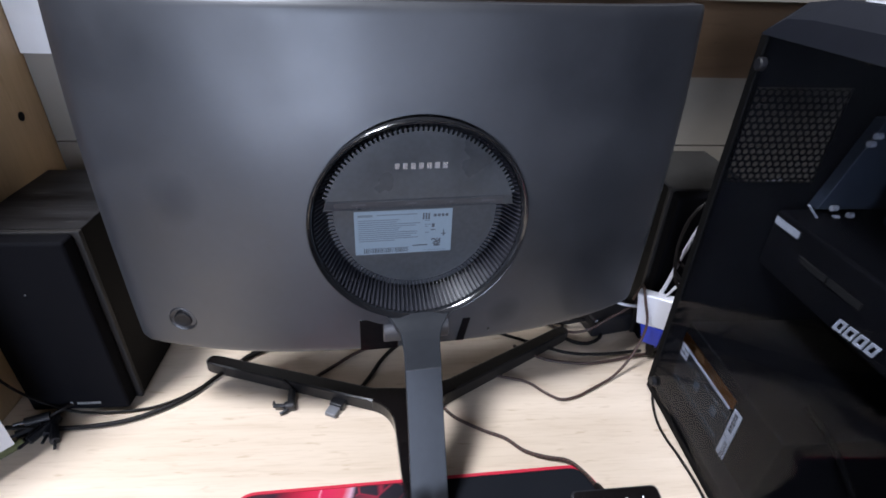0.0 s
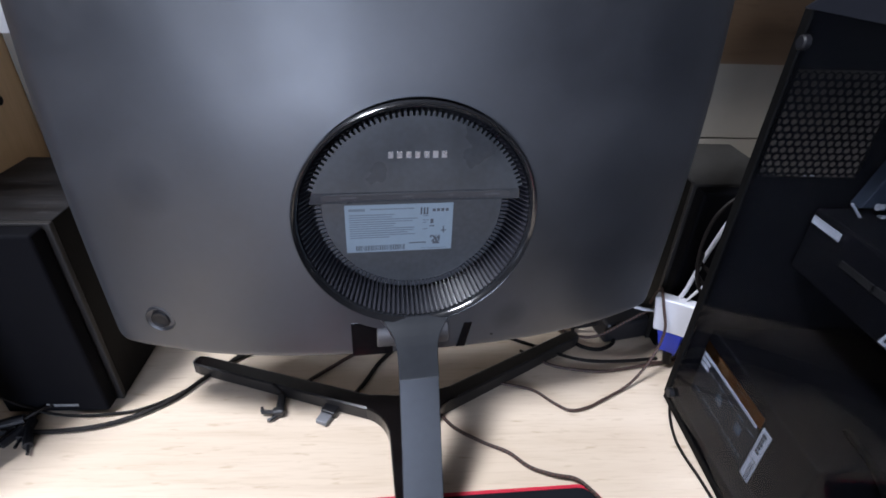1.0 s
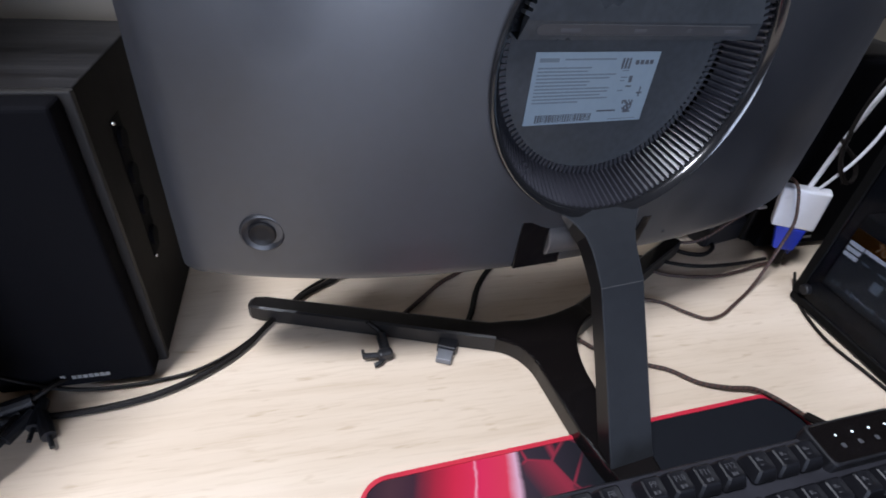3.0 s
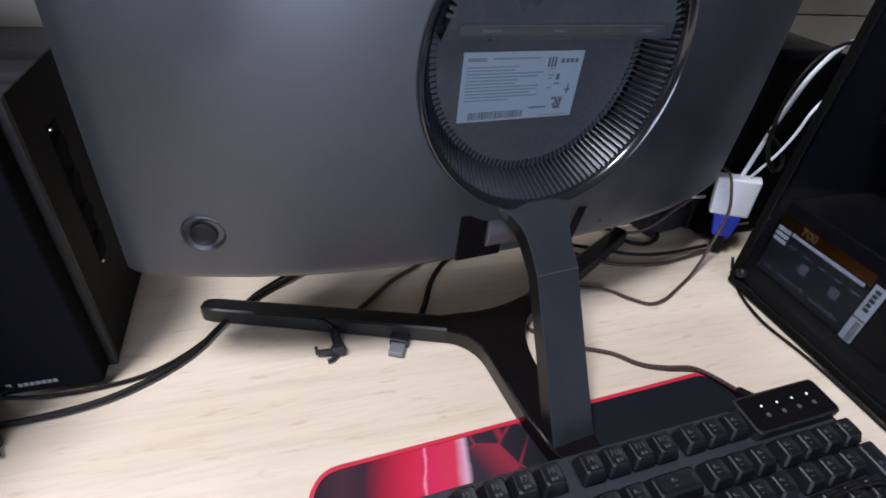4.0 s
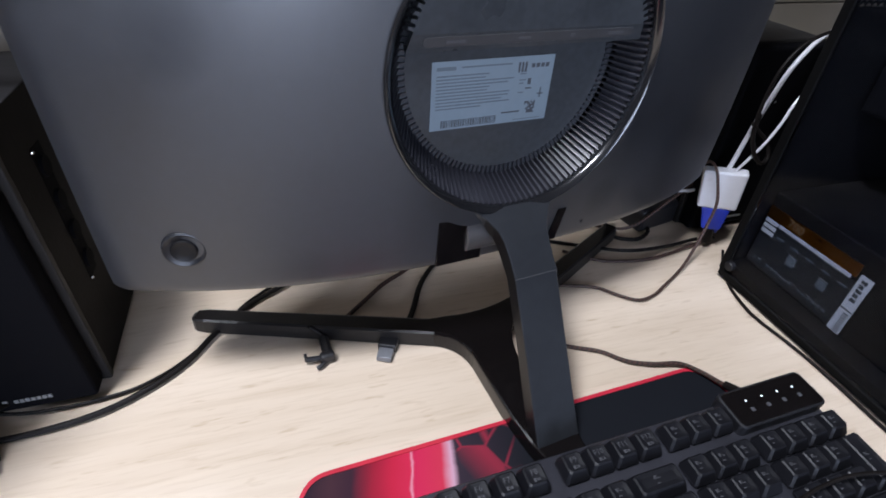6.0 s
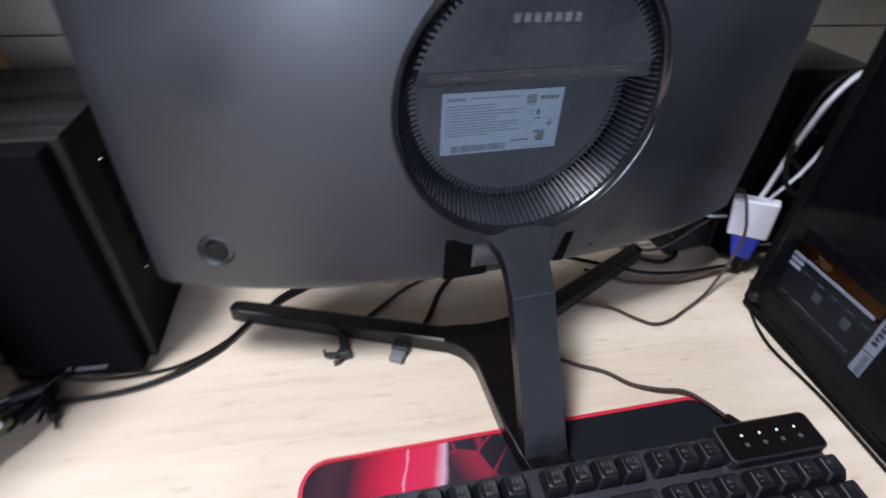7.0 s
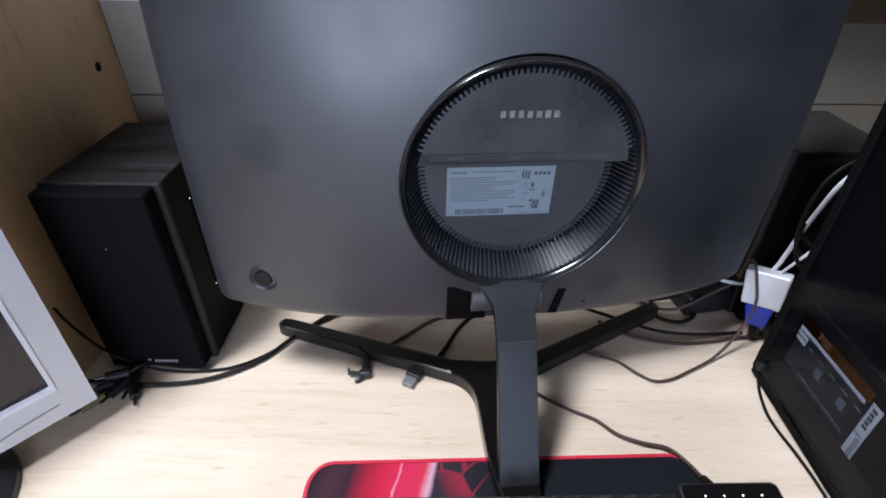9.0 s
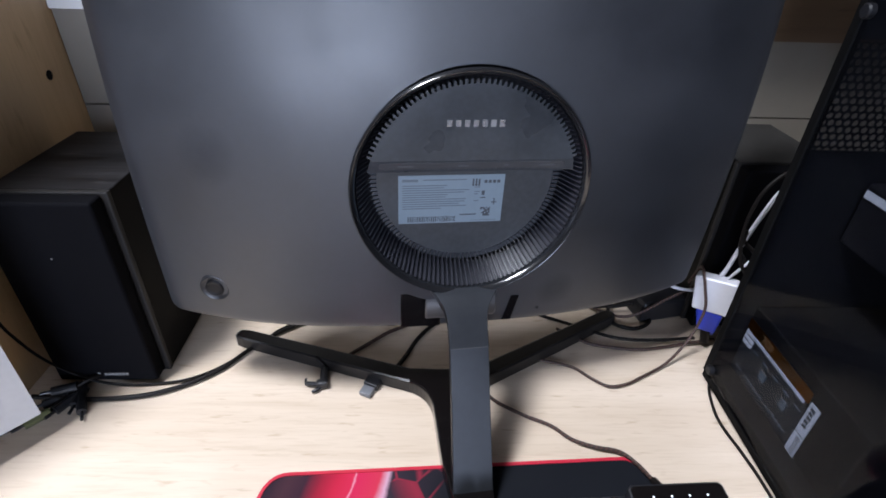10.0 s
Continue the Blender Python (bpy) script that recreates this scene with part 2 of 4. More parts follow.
def mat_print():
    """Printed mat surface: dark field with red smoke, pale shards and dark facets on its left part, plain on the right."""
    m = mat("printed_mat_cloth", (0.016, 0.018, 0.024), 0.75, bump=0.4, bscale=3500, spec=0.12)
    n, l = m.node_tree.nodes, m.node_tree.links
    b = n["Principled BSDF"]
    tc, sep = n.new("ShaderNodeTexCoord"), n.new("ShaderNodeSeparateXYZ")
    l.new(tc.outputs["Object"], sep.inputs[0])
    ns = n.new("ShaderNodeTexNoise")
    ns.inputs["Scale"].default_value, ns.inputs["Detail"].default_value, ns.inputs["Distortion"].default_value = 22, 4, 1.0
    l.new(tc.outputs["Object"], ns.inputs[0])
    wob = n.new("ShaderNodeMath")
    wob.operation, wob.inputs[1].default_value = "MULTIPLY_ADD", 0.0085
    l.new(ns.outputs[0], wob.inputs[0])
    slant = n.new("ShaderNodeMath")
    slant.operation, slant.inputs[1].default_value = "MULTIPLY_ADD", -0.25
    l.new(sep.outputs[1], slant.inputs[0]), l.new(sep.outputs[0], slant.inputs[2])
    l.new(slant.outputs[0], wob.inputs[2])
    ramp = n.new("ShaderNodeValToRGB")
    mr = n.new("ShaderNodeMapRange")
    mr.inputs[1].default_value, mr.inputs[2].default_value = -0.16, 0.0
    l.new(wob.outputs[0], mr.inputs[0]), l.new(mr.outputs[0], ramp.inputs[0])
    e = ramp.color_ramp.elements
    e[0].position, e[0].color = 0.0, (0.02, 0.012, 0.02, 1)
    e[1].position, e[1].color = 1.0, (0.007, 0.008, 0.011, 1)
    for p, c in ((0.10, (0.050, 0.020, 0.028, 1)), (0.20, (0.035, 0.014, 0.024, 1)), (0.29, (0.26, 0.012, 0.03, 1)), (0.38, (0.45, 0.015, 0.045, 1)), (0.455, (0.50, 0.02, 0.06, 1)),
                 (0.462, (0.62, 0.25, 0.32, 1)), (0.470, (0.50, 0.018, 0.07, 1)), (0.595, (0.50, 0.03, 0.065, 1)), (0.64, (0.52, 0.30, 0.38, 1)), (0.665, (0.03, 0.02, 0.03, 1))):
        k = e.new(p)
        k.color = c
    vor = n.new("ShaderNodeTexVoronoi")
    vor.feature, vor.inputs["Scale"].default_value = "DISTANCE_TO_EDGE", 42
    l.new(tc.outputs["Object"], vor.inputs[0])
    edge = n.new("ShaderNodeMapRange")
    edge.inputs[1].default_value, edge.inputs[2].default_value, edge.inputs[3].default_value, edge.inputs[4].default_value = 0.005, 0.06, 1, 0
    l.new(vor.outputs[0], edge.inputs[0])
    zone = n.new("ShaderNodeValToRGB")
    z = zone.color_ramp.elements
    z[0].position, z[0].color, z[1].position, z[1].color = 0.66, (0, 0, 0, 1), 0.68, (1, 1, 1, 1)
    k = z.new(0.90)
    k.color = (0.8, 0.8, 0.8, 1)
    k = z.new(0.97)
    k.color = (0, 0, 0, 1)
    l.new(mr.outputs[0], zone.inputs[0])
    mul = n.new("ShaderNodeMath")
    mul.operation = "MULTIPLY"
    l.new(edge.outputs[0], mul.inputs[0]), l.new(zone.outputs[0], mul.inputs[1])
    mx = n.new("ShaderNodeMix")
    mx.data_type = "RGBA"
    mx.inputs[7].default_value = (0.24, 0.02, 0.04, 1)
    l.new(mul.outputs[0], mx.inputs[0]), l.new(ramp.outputs[0], mx.inputs[6]), l.new(mx.outputs[2], b.inputs["Base Color"])
    return m


MATPRINT = mat_print()


# ---- building helpers ----
def thing(name, m, label, category, group="", kind=""):
    ob = new(name)
    ob.empty_display_size = 0.02
    ob.matrix_world = m
    return tagged(ob, label, category, group, kind)


def part(name, bm, material, parent=None, label="", smooth=False):
    me = bpy.data.meshes.new(name)
    bm.normal_update()
    if smooth:
        for f in bm.faces:
            f.smooth = True
        for ed in bm.edges:
            if len(ed.link_faces) == 2 and ed.calc_face_angle(0) > 0.6:
                ed.smooth = False
    bm.to_mesh(me)
    bm.free()
    me.materials.append(material)
    ob = new(name, me)
    ob.parent = parent
    return tagged(ob, label)


def box(x0, x1, y0, y1, z0, z1, bevel=0.0, seg=2, m=None):
    bm = bmesh.new()
    add_box(bm, x0, x1, y0, y1, z0, z1)
    if bevel:
        bmesh.ops.bevel(bm, geom=bm.edges[:], offset=bevel, segments=seg, affect="EDGES", profile=0.5)
    if m:
        bm.transform(m)
    return bm


def add_box(bm, x0, x1, y0, y1, z0, z1):
    return bmesh.ops.create_cube(bm, size=1, matrix=Matrix.LocRotScale(((x0 + x1) / 2, (y0 + y1) / 2, (z0 + z1) / 2), None, (abs(x1 - x0), abs(y1 - y0), abs(z1 - z0))))


def prism(points, z0, z1, bevel=0.0, seg=2):
    """An outline in x, y raised from z0 to z1."""
    bm = bmesh.new()
    f = bm.faces.new([bm.verts.new((x, y, z0)) for x, y in points])
    top = bmesh.ops.extrude_face_region(bm, geom=[f])["geom"]
    for v in top:
        if isinstance(v, bmesh.types.BMVert):
            v.co.z = z1
    bmesh.ops.recalc_face_normals(bm, faces=bm.faces[:])
    if bevel:
        bmesh.ops.bevel(bm, geom=[e for e in bm.edges if abs(e.verts[0].co.z - e.verts[1].co.z) < 1e-6 and e.verts[0].co.z > (z0 + z1) / 2], offset=bevel, segments=seg, affect="EDGES", profile=0.5)
    return bm


def lathe(profile, n=48, axis="z"):
    """A profile of (radius, height) turned round its axis."""
    bm = bmesh.new()
    rows = []
    for r, h in profile:
        rows.append([bm.verts.new((r * math.cos(a), r * math.sin(a), h)) for a in (2 * math.pi * k / n for k in range(n))] if r > 1e-6 else [bm.verts.new((0, 0, h))])
    for a, b in zip(rows, rows[1:]):
        for k in range(n):
            q = [a[k % len(a)], a[(k + 1) % len(a)], b[(k + 1) % len(b)], b[k % len(b)]]
            q = list(dict.fromkeys(q))
            if len(q) > 2:
                bm.faces.new(q)
    bmesh.ops.recalc_face_normals(bm, faces=bm.faces[:])
    return bm


def smooth_path(pts, step=0.004):
    p = [Vector(v) for v in pts]
    p = [p[0] * 2 - p[1], *p, p[-1] * 2 - p[-2]]
    out = []
    for a, b, c, d in zip(p, p[1:], p[2:], p[3:]):
        k = max(2, int((c - b).length / step))
        for i in range(k):
            t = i / k
            out.append(0.5 * (2 * b + (c - a) * t + (2 * a - 5 * b + 4 * c - d) * t * t + (3 * b - a - 3 * c + d) * t ** 3))
    return out + [p[-2]]


def tube(pts, radius, n=8, step=0.004):
    """A cable along a smooth path, closed at its ends, with its length in metres as U."""
    path = smooth_path(pts, step)
    bm = bmesh.new()
    uv = bm.loops.layers.uv.new("UVMap")
    side, rows, far, fars = None, [], 0.0, []
    for k, q in enumerate(path):
        ahead = (path[min(k + 1, len(path) - 1)] - path[max(k - 1, 0)]).normalized()
        if side is None:
            side = ahead.orthogonal().normalized()
        side = (side - ahead * side.dot(ahead)).normalized()
        up = ahead.cross(side)
        far += (q - path[k - 1]).length if k else 0
        fars.append(far)
        rows.append([bm.verts.new(q + radius * (math.cos(a) * side + math.sin(a) * up)) for a in (2 * math.pi * j / n for j in range(n))])
    for k in range(len(rows) - 1):
        for j in range(n):
            f = bm.faces.new((rows[k][j], rows[k][(j + 1) % n], rows[k + 1][(j + 1) % n], rows[k + 1][j]))
            for lp, (u, v) in zip(f.loops, ((fars[k], j), (fars[k], j + 1), (fars[k + 1], j + 1), (fars[k + 1], j))):
                lp[uv].uv = (u, v / n)
    bm.faces.new(rows[0][::-1]), bm.faces.new(rows[-1])
    return bm


def cable(name, pts, radius, material, label, group=""):
    ob = part(name, tube(pts, radius), material, None, smooth=True)
    return tagged(ob, label, "cable", group)


def words(text, size, material, name="legend"):
    """Built-in lettering as a thin mesh in the x, y plane, centred."""
    c = bpy.data.curves.new(name, "FONT")
    c.body, c.size, c.align_x, c.align_y, c.extrude, c.resolution_u = text, size, "CENTER", "CENTER", 0.00008, 2
    ob = bpy.data.objects.new(name, c)
    me = bpy.data.meshes.new_from_object(ob)
    bpy.data.objects.remove(ob)
    me.materials.append(material)
    return me


def bars(rows, z0, z1):
    """Flat bars (x0, x1, y0, y1), as printed lines."""
    bm = bmesh.new()
    for x0, x1, y0, y1 in rows:
        add_box(bm, x0, x1, y0, y1, z0, z1)
    return bm


# ---- room ----
def structure(name, bm, material, label, category):
    return tagged(part(name, bm, material), label, category, kind="structure")


WALL_Y, PANEL_X = 0.636, -0.45
structure("wall_north", box(-3.0, 2.2, WALL_Y + 0.004, WALL_Y + 0.12, -0.75, 1.85), ROOM, "unseen room wall behind the desk, darkened to cut bounced light", "wall")
structure("wall_east", box(2.2, 2.3, -2.5, WALL_Y + 0.12, -0.75, 1.85), ROOM, "plain unseen room wall, darkened to cut bounced light", "wall")
structure("wall_west", box(-3.1, -3.0, -2.5, WALL_Y + 0.12, -0.75, 1.85), ROOM, "plain unseen room wall, darkened to cut bounced light", "wall")
bm = bmesh.new()
add_box(bm, -3.0, -1.18, -2.5, -2.4, -0.75, 1.85)
add_box(bm, 0.42, 2.2, -2.5, -2.4, -0.75, 1.85)
add_box(bm, -1.18, 0.42, -2.5, -2.4, -0.75, -0.10)
add_box(bm, -1.18, 0.42, -2.5, -2.4, 1.30, 1.85)
structure("wall_south", bm, ROOM, "unseen room wall with a window opening, darkened to cut bounced light", "wall")
structure("floor", box(-3.1, 2.3, -2.5, WALL_Y + 0.12, -0.85, -0.75), FLOOR, "brown wood laminate floor of the room", "floor")
structure("ceiling", box(-3.1, 2.3, -2.5, WALL_Y + 0.12, 1.85, 1.95), ROOM, "plain unseen room ceiling, darkened to cut bounced light", "ceiling")
win = thing("window_1", pose(-0.38, -2.45, 0.60), "white framed window with clear panes", "window", kind="structure")
bm = bmesh.new()
for x0, x1, z0, z1 in ((-0.8, -0.74, -0.7, 0.7), (0.74, 0.8, -0.7, 0.7), (-0.74, 0.74, -0.7, -0.64), (-0.74, 0.74, 0.64, 0.7), (-0.03, 0.03, -0.64, 0.64)):
    add_box(bm, x0, x1, -0.03, 0.03, z0, z1)
part("window_frame", bm, WHITEP, win)
for x in (-0.385, 0.385):
    pn = part("pane", box(x - 0.355, x + 0.355, -0.004, 0.004, -0.64, 0.64), WINGLASS, win)
    pn.visible_shadow = False
lamp = thing("ceiling_lamp", pose(-0.78, -0.04, 1.85), "round white flush ceiling lamp", "lamp")
part("base", lathe([(0, 0), (0.26, 0), (0.26, -0.03), (0.0, -0.03)]), WHITEP, lamp, smooth=True)

# ---- desk with its side panel and shelf ----
desk = thing("computer_desk", pose(0.15, 0.26, -0.75), "light oak laminate computer desk with a raised shelf", "desk")
D = Matrix.Translation((-0.15, -0.26, 0.75))


def desk_part(name, bm, material, label=""):
    bm.transform(D)
    return part(name, bm, material, desk, label)


desk_part("desktop", prism([(PANEL_X, WALL_Y - 0.004), (PANEL_X, 0.333), (-0.85, 0.333), (-0.85, -0.12), (0.85, -0.12), (0.85, WALL_Y - 0.004)], -0.025, 0.0, 0.0015), OAK, "pale oak laminate top with fine grain")
panel = desk_part("side_panel", box(PANEL_X - 0.018, PANEL_X - 0.0005, 0.335, WALL_Y - 0.002, -0.75, 0.62), OAK_UP, "upright brown oak board with a drilled hole")
desk_part("shelf", box(PANEL_X + 0.001, 0.849, 0.565, WALL_Y - 0.004, 0.403, 0.419, 0.001), OAK_AND_SHADOW, "brown wooden shelf board above the desk")
desk_part("side_panel", box(0.825, 0.8425, -0.1, WALL_Y - 0.002, -0.75, -0.0255), OAK_UP, "upright brown oak board under the desktop")
desk_part("edge_band", box(PANEL_X + 0.001, 0.849, 0.5632, 0.5648, 0.403, 0.419, 0.0004), WALL, "cream edge band of the shelf")
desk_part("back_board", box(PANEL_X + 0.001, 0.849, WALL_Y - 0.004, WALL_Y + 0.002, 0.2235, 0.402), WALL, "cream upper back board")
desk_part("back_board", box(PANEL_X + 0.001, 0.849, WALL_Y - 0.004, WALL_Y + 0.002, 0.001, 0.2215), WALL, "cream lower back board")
# Brown strip: the shelf's shadow on the wall, put in as colour.
desk_part("back_strip", box(0.08, 0.849, WALL_Y - 0.010, WALL_Y - 0.0045, 0.312, 0.402), OAK_AND_SHADOW, "brown strip standing in for the shelf's shadow on the wall")
desk_part("back_strip", box(PANEL_X + 0.001, -0.2, WALL_Y - 0.008, WALL_Y - 0.0045, 0.326, 0.402), WHITEWALL, "white painted strip under the shelf")
bm = lathe([(0.0, 0.0006), (0.0042, 0.0006), (0.0052, 0.0), (0.0, 0.0)], 20)
bm.transform(Matrix.Translation((PANEL_X - 0.0004, 0.594, 0.265)) @ pose(0, 0, 0, 0, 90, 0))
bm.transform(D)
part("hole_plug", bm, RUBBER, panel, "dark round drilled hole")


# ---- monitor, seen from behind ----
MON = pose(-0.008, 0.377, 0.0, 0, 0, 7.0)
monitor = thing("curved_monitor", MON, "dark grey curved monitor seen from behind, on a three-armed stand", "monitor")
ROLL = pose(0, 0, 0.242, 0, 0.9, 0)
U0, U1, Z0, Z1, RING = -0.2645, 0.2565, -0.1405, 0.1690, 0.0930


def depth(u, z):
    k = max(0.0, 1 - max(0.0, min(u - U0, U1 - u)) / 0.012)
    j = max(0.0, 1 - max(0.0, min(z - Z0, Z1 - z)) / 0.007)
    return 0.0035 + 1.50 * abs(u + 0.004) ** 2.6 + (0.5 if z > 0 else 0.22) * z * z + 0.005 * k * k + 0.003 * j * j


def outline(a):
    """The monitor's rounded outline in the direction a from the ring's middle."""
    c, s = math.cos(a), math.sin(a)
    cx, cz, hx, hz = (U0 + U1) / 2, (Z0 + Z1) / 2, (U1 - U0) / 2, (Z1 - Z0) / 2
    lo, hi = 0.0, 0.5
    for _ in range(26):
        r = (lo + hi) / 2
        dx, dz = max(abs(r * c - cx) - hx + 0.004, 0), max(abs(r * s - cz) - hz + 0.004, 0)
        lo, hi = (r, hi) if math.hypot(dx, dz) < 0.004 and abs(r * c - cx) < hx and abs(r * s - cz) < hz else (lo, r)
    return lo * c, lo * s


angles = [2 * math.pi * k / 288 for k in range(288)]
for cu, cz in ((U0, Z0), (U0, Z1), (U1, Z0), (U1, Z1)):
    mid = math.atan2(cz, cu)
    angles += [(mid + 0.0022 * k) % (2 * math.pi) for k in range(-6, 7)]
angles.sort()
N_A = len(angles)
rim_pts = [outline(a) for a in angles]
ks = [0, 0.06, 0.14, 0.24, 0.35, 0.46, 0.57, 0.67, 0.76, 0.83, 0.88, 0.92, 0.95, 0.975, 1.0]
bm = bmesh.new()
rows = []
for k in ks:
    row = []
    for a, (ou, oz) in zip(angles, rim_pts):
        u, z = (1 - k) * RING * math.cos(a) + k * ou, (1 - k) * RING * math.sin(a) + k * oz
        row.append(bm.verts.new((u, depth(u, z), z)))
    rows.append(row)
rows.insert(0, [bm.verts.new((RING * math.cos(a), 0.03, RING * math.sin(a))) for a in angles])
rows.append([bm.verts.new((v.co.x, v.co.y + 0.006, v.co.z)) for v in rows[-1]])
for p, q in zip(rows, rows[1:]):
    for j in range(N_A):
        bm.faces.new((p[j], p[(j + 1) % N_A], q[(j + 1) % N_A], q[j]))
bmesh.ops.recalc_face_normals(bm, faces=bm.faces[:])
bm.transform(ROLL)
part("back_cover", bm, SHELL, monitor, "matt dark grey plastic back cover", smooth=True)
# front frame and screen
bm = bmesh.new()
rows = []
for f, dy in ((0.997, 0.0075), (1.0, 0.009), (1.0, 0.0155), (0.985, 0.017)):
    rows.append([bm.verts.new((f * ou, depth(ou, oz) + dy, f * oz)) for ou, oz in rim_pts])
for k in (0.7, 0.35):
    rows.append([bm.verts.new((k * ou, 0.052 + (k * ou) ** 2 / 3.4, k * oz)) for ou, oz in rim_pts])
for p, q in zip(rows, rows[1:]):
    for j in range(N_A):
        bm.faces.new((p[j], p[(j + 1) % N_A], q[(j + 1) % N_A], q[j]))
bm.faces.new(rows[-1])
bmesh.ops.recalc_face_normals(bm, faces=bm.faces[:])
bm.transform(ROLL)
part("front_frame", bm, BLACK, monitor, "black front frame and screen", smooth=True)
# ring: polished rim, ribbed wall, floor
FACE = ROLL @ pose(-0.0002, 0, -0.0024, 90, 0, 0)
bm = bmesh.new()
rows = []
circle = [2 * math.pi * k / 180 for k in range(180)]
rows.append([bm.verts.new((0.0934 * math.cos(a), 0.0934 * math.sin(a), -0.002 - depth(0.0934 * math.cos(a), 0.0934 * math.sin(a)))) for a in circle])
for r, h in ((0.0951, 0.0010), (0.0946, 0.0026), (0.0938, 0.0033), (0.0930, 0.0028), (0.0908, 0.0002), (0.0902, -0.0014), (0.0898, -0.0046)):
    rows.append([bm.verts.new((r * math.cos(a), r * math.sin(a), h - 0.0050 * math.cos(a) ** 2)) for a in circle])
for p, q in zip(rows, rows[1:]):
    for j in range(180):
        bm.faces.new((p[j], p[(j + 1) % 180], q[(j + 1) % 180], q[j]))
bmesh.ops.recalc_face_normals(bm, faces=bm.faces[:])
bm.transform(FACE)
part("ring_rim", bm, RIM, monitor, "polished black round rim", smooth=True)
N_R = 130
bm = bmesh.new()
inner, outer = [], []
for k in range(N_R):
    for off, proud in ((-0.27, 0), (-0.13, 1), (0.13, 1), (0.27, 0)):
        a = 2 * math.pi * (k + off) / N_R
        ro, ri = 0.0928 - 0.0040 * proud, 0.0832 - 0.0062 * proud
        x, y = ro * math.cos(a), ro * math.sin(a)
        outer.append(bm.verts.new((x, y, -0.0012 - 0.0012 * proud - 0.0050 * math.cos(a) ** 2)))
        inner.append(bm.verts.new((ri * math.cos(a), ri * math.sin(a), -0.031)))
n = len(inner)
for j in range(n):
    bm.faces.new((outer[j], outer[(j + 1) % n], inner[(j + 1) % n], inner[j]))
bmesh.ops.recalc_face_normals(bm, faces=bm.faces[:])
bmesh.ops.reverse_faces(bm, faces=bm.faces[:])
bm.transform(FACE)
tagged(part("ribbed_wall", bm, RIBS, monitor, "black ribbed wall of the round recess"), kind="stuff")


def toothed(r_tip, r_root, a0, a1):
    """Points of a toothed arc from a0 to a1, with the ribs' spacing."""
    out = []
    for k in range(math.ceil(a0 * N_R / 2 / math.pi), math.floor(a1 * N_R / 2 / math.pi) + 1):
        for off, r in ((-0.30, r_root), (-0.20, r_tip), (0.20, r_tip), (0.30, r_root)):
            a = 2 * math.pi * (k + off) / N_R
            if a0 <= a <= a1:
                out.append((r * math.cos(a), r * math.sin(a)))
    return out


bm = lathe([(0.0, -0.0305), (0.0735, -0.0305), (0.0742, -0.0312), (0.0795, -0.0315), (0.0795, -0.034), (0.0, -0.034)], 96)
bm.transform(FACE)
floor_disc = part("recess_floor", bm, FLOORPLASTIC, monitor, smooth=True)
bm = bmesh.new()
for k in range(N_R):
    a = 2 * math.pi * k / N_R
    m_ = pose(0, 0, 0, 0, 0, math.degrees(a)) @ Matrix.LocRotScale((0.0757, 0, -0.0302), None, (0.0044, 0.0015, 0.0022))
    bmesh.ops.create_cube(bm, size=1, matrix=m_)
bm.transform(FACE)
tagged(part("tooth_ring", bm, RIBS, floor_disc, "ring of small teeth round the recess floor"), kind="stuff")
# port cover with a toothed edge, filling the recess's upper half
COVER = ROLL @ Matrix.Translation((0, 0, -0.0015))
bm = bmesh.new()
RC, ZT, ZB = 0.0852, 0.0255, 0.0145
a0 = math.asin(ZT / RC)
arc = [(0.0820 * math.cos(a0), 0.0820 * math.sin(a0))] + toothed(RC, 0.0818, a0, math.pi - a0) + [(-0.0820 * math.cos(a0), 0.0820 * math.sin(a0))]
front = [bm.verts.new((x, 0.0068, z)) for x, z in arc]
back = [bm.verts.new((x * 0.995, 0.0125, z * 0.995)) for x, z in arc]
xb = math.sqrt(0.0822 ** 2 - ZB ** 2)
low = [bm.verts.new((xb, 0.0095, ZB)), bm.verts.new((-xb, 0.0095, ZB))]
deep = [bm.verts.new((xb * 0.93, 0.0300, ZB - 0.001)), bm.verts.new((-xb * 0.93, 0.0300, ZB - 0.001))]
bm.faces.new(front)
for p in range(len(arc) - 1):
    bm.faces.new((front[p], front[p + 1], back[p + 1], back[p]))
bm.faces.new((front[0], low[0], low[1], front[-1]))
bm.faces.new((low[0], deep[0], deep[1], low[1]))
bm.faces.new((front[0], back[0], low[0]))
bm.faces.new((front[-1], low[1], back[-1]))
bmesh.ops.recalc_face_normals(bm, faces=bm.faces[:])
bmesh.ops.triangulate(bm, faces=[f for f in bm.faces if len(f.verts) > 4])
bm.transform(COVER)
cover = part("port_cover", bm, FLOORPLASTIC, monitor, "satin black half-round port cover with a toothed edge")
slope = math.degrees(math.atan2(0.0027, ZT - ZB))
STRIP = COVER @ Matrix.Translation((0.0, 0.0079, 0.0202)) @ pose(0, 0, 0, 90 + slope, 0, 0)
pts = [(x, y) for x, y in [(-0.069 + 0.003 * math.cos(a), 0.003 * math.sin(a)) for a in (math.pi / 2 + math.pi * k / 10 for k in range(11))]]
pts += [(0.069 + 0.003 * math.cos(a), 0.003 * math.sin(a)) for a in (-math.pi / 2 + math.pi * k / 10 for k in range(11))]
bm = prism(pts, 0.0001, 0.0005, 0.0002, 1)
bm.transform(STRIP)
plate = part("port_plate", bm, MARK, cover, "grey rounded strip of port markings")
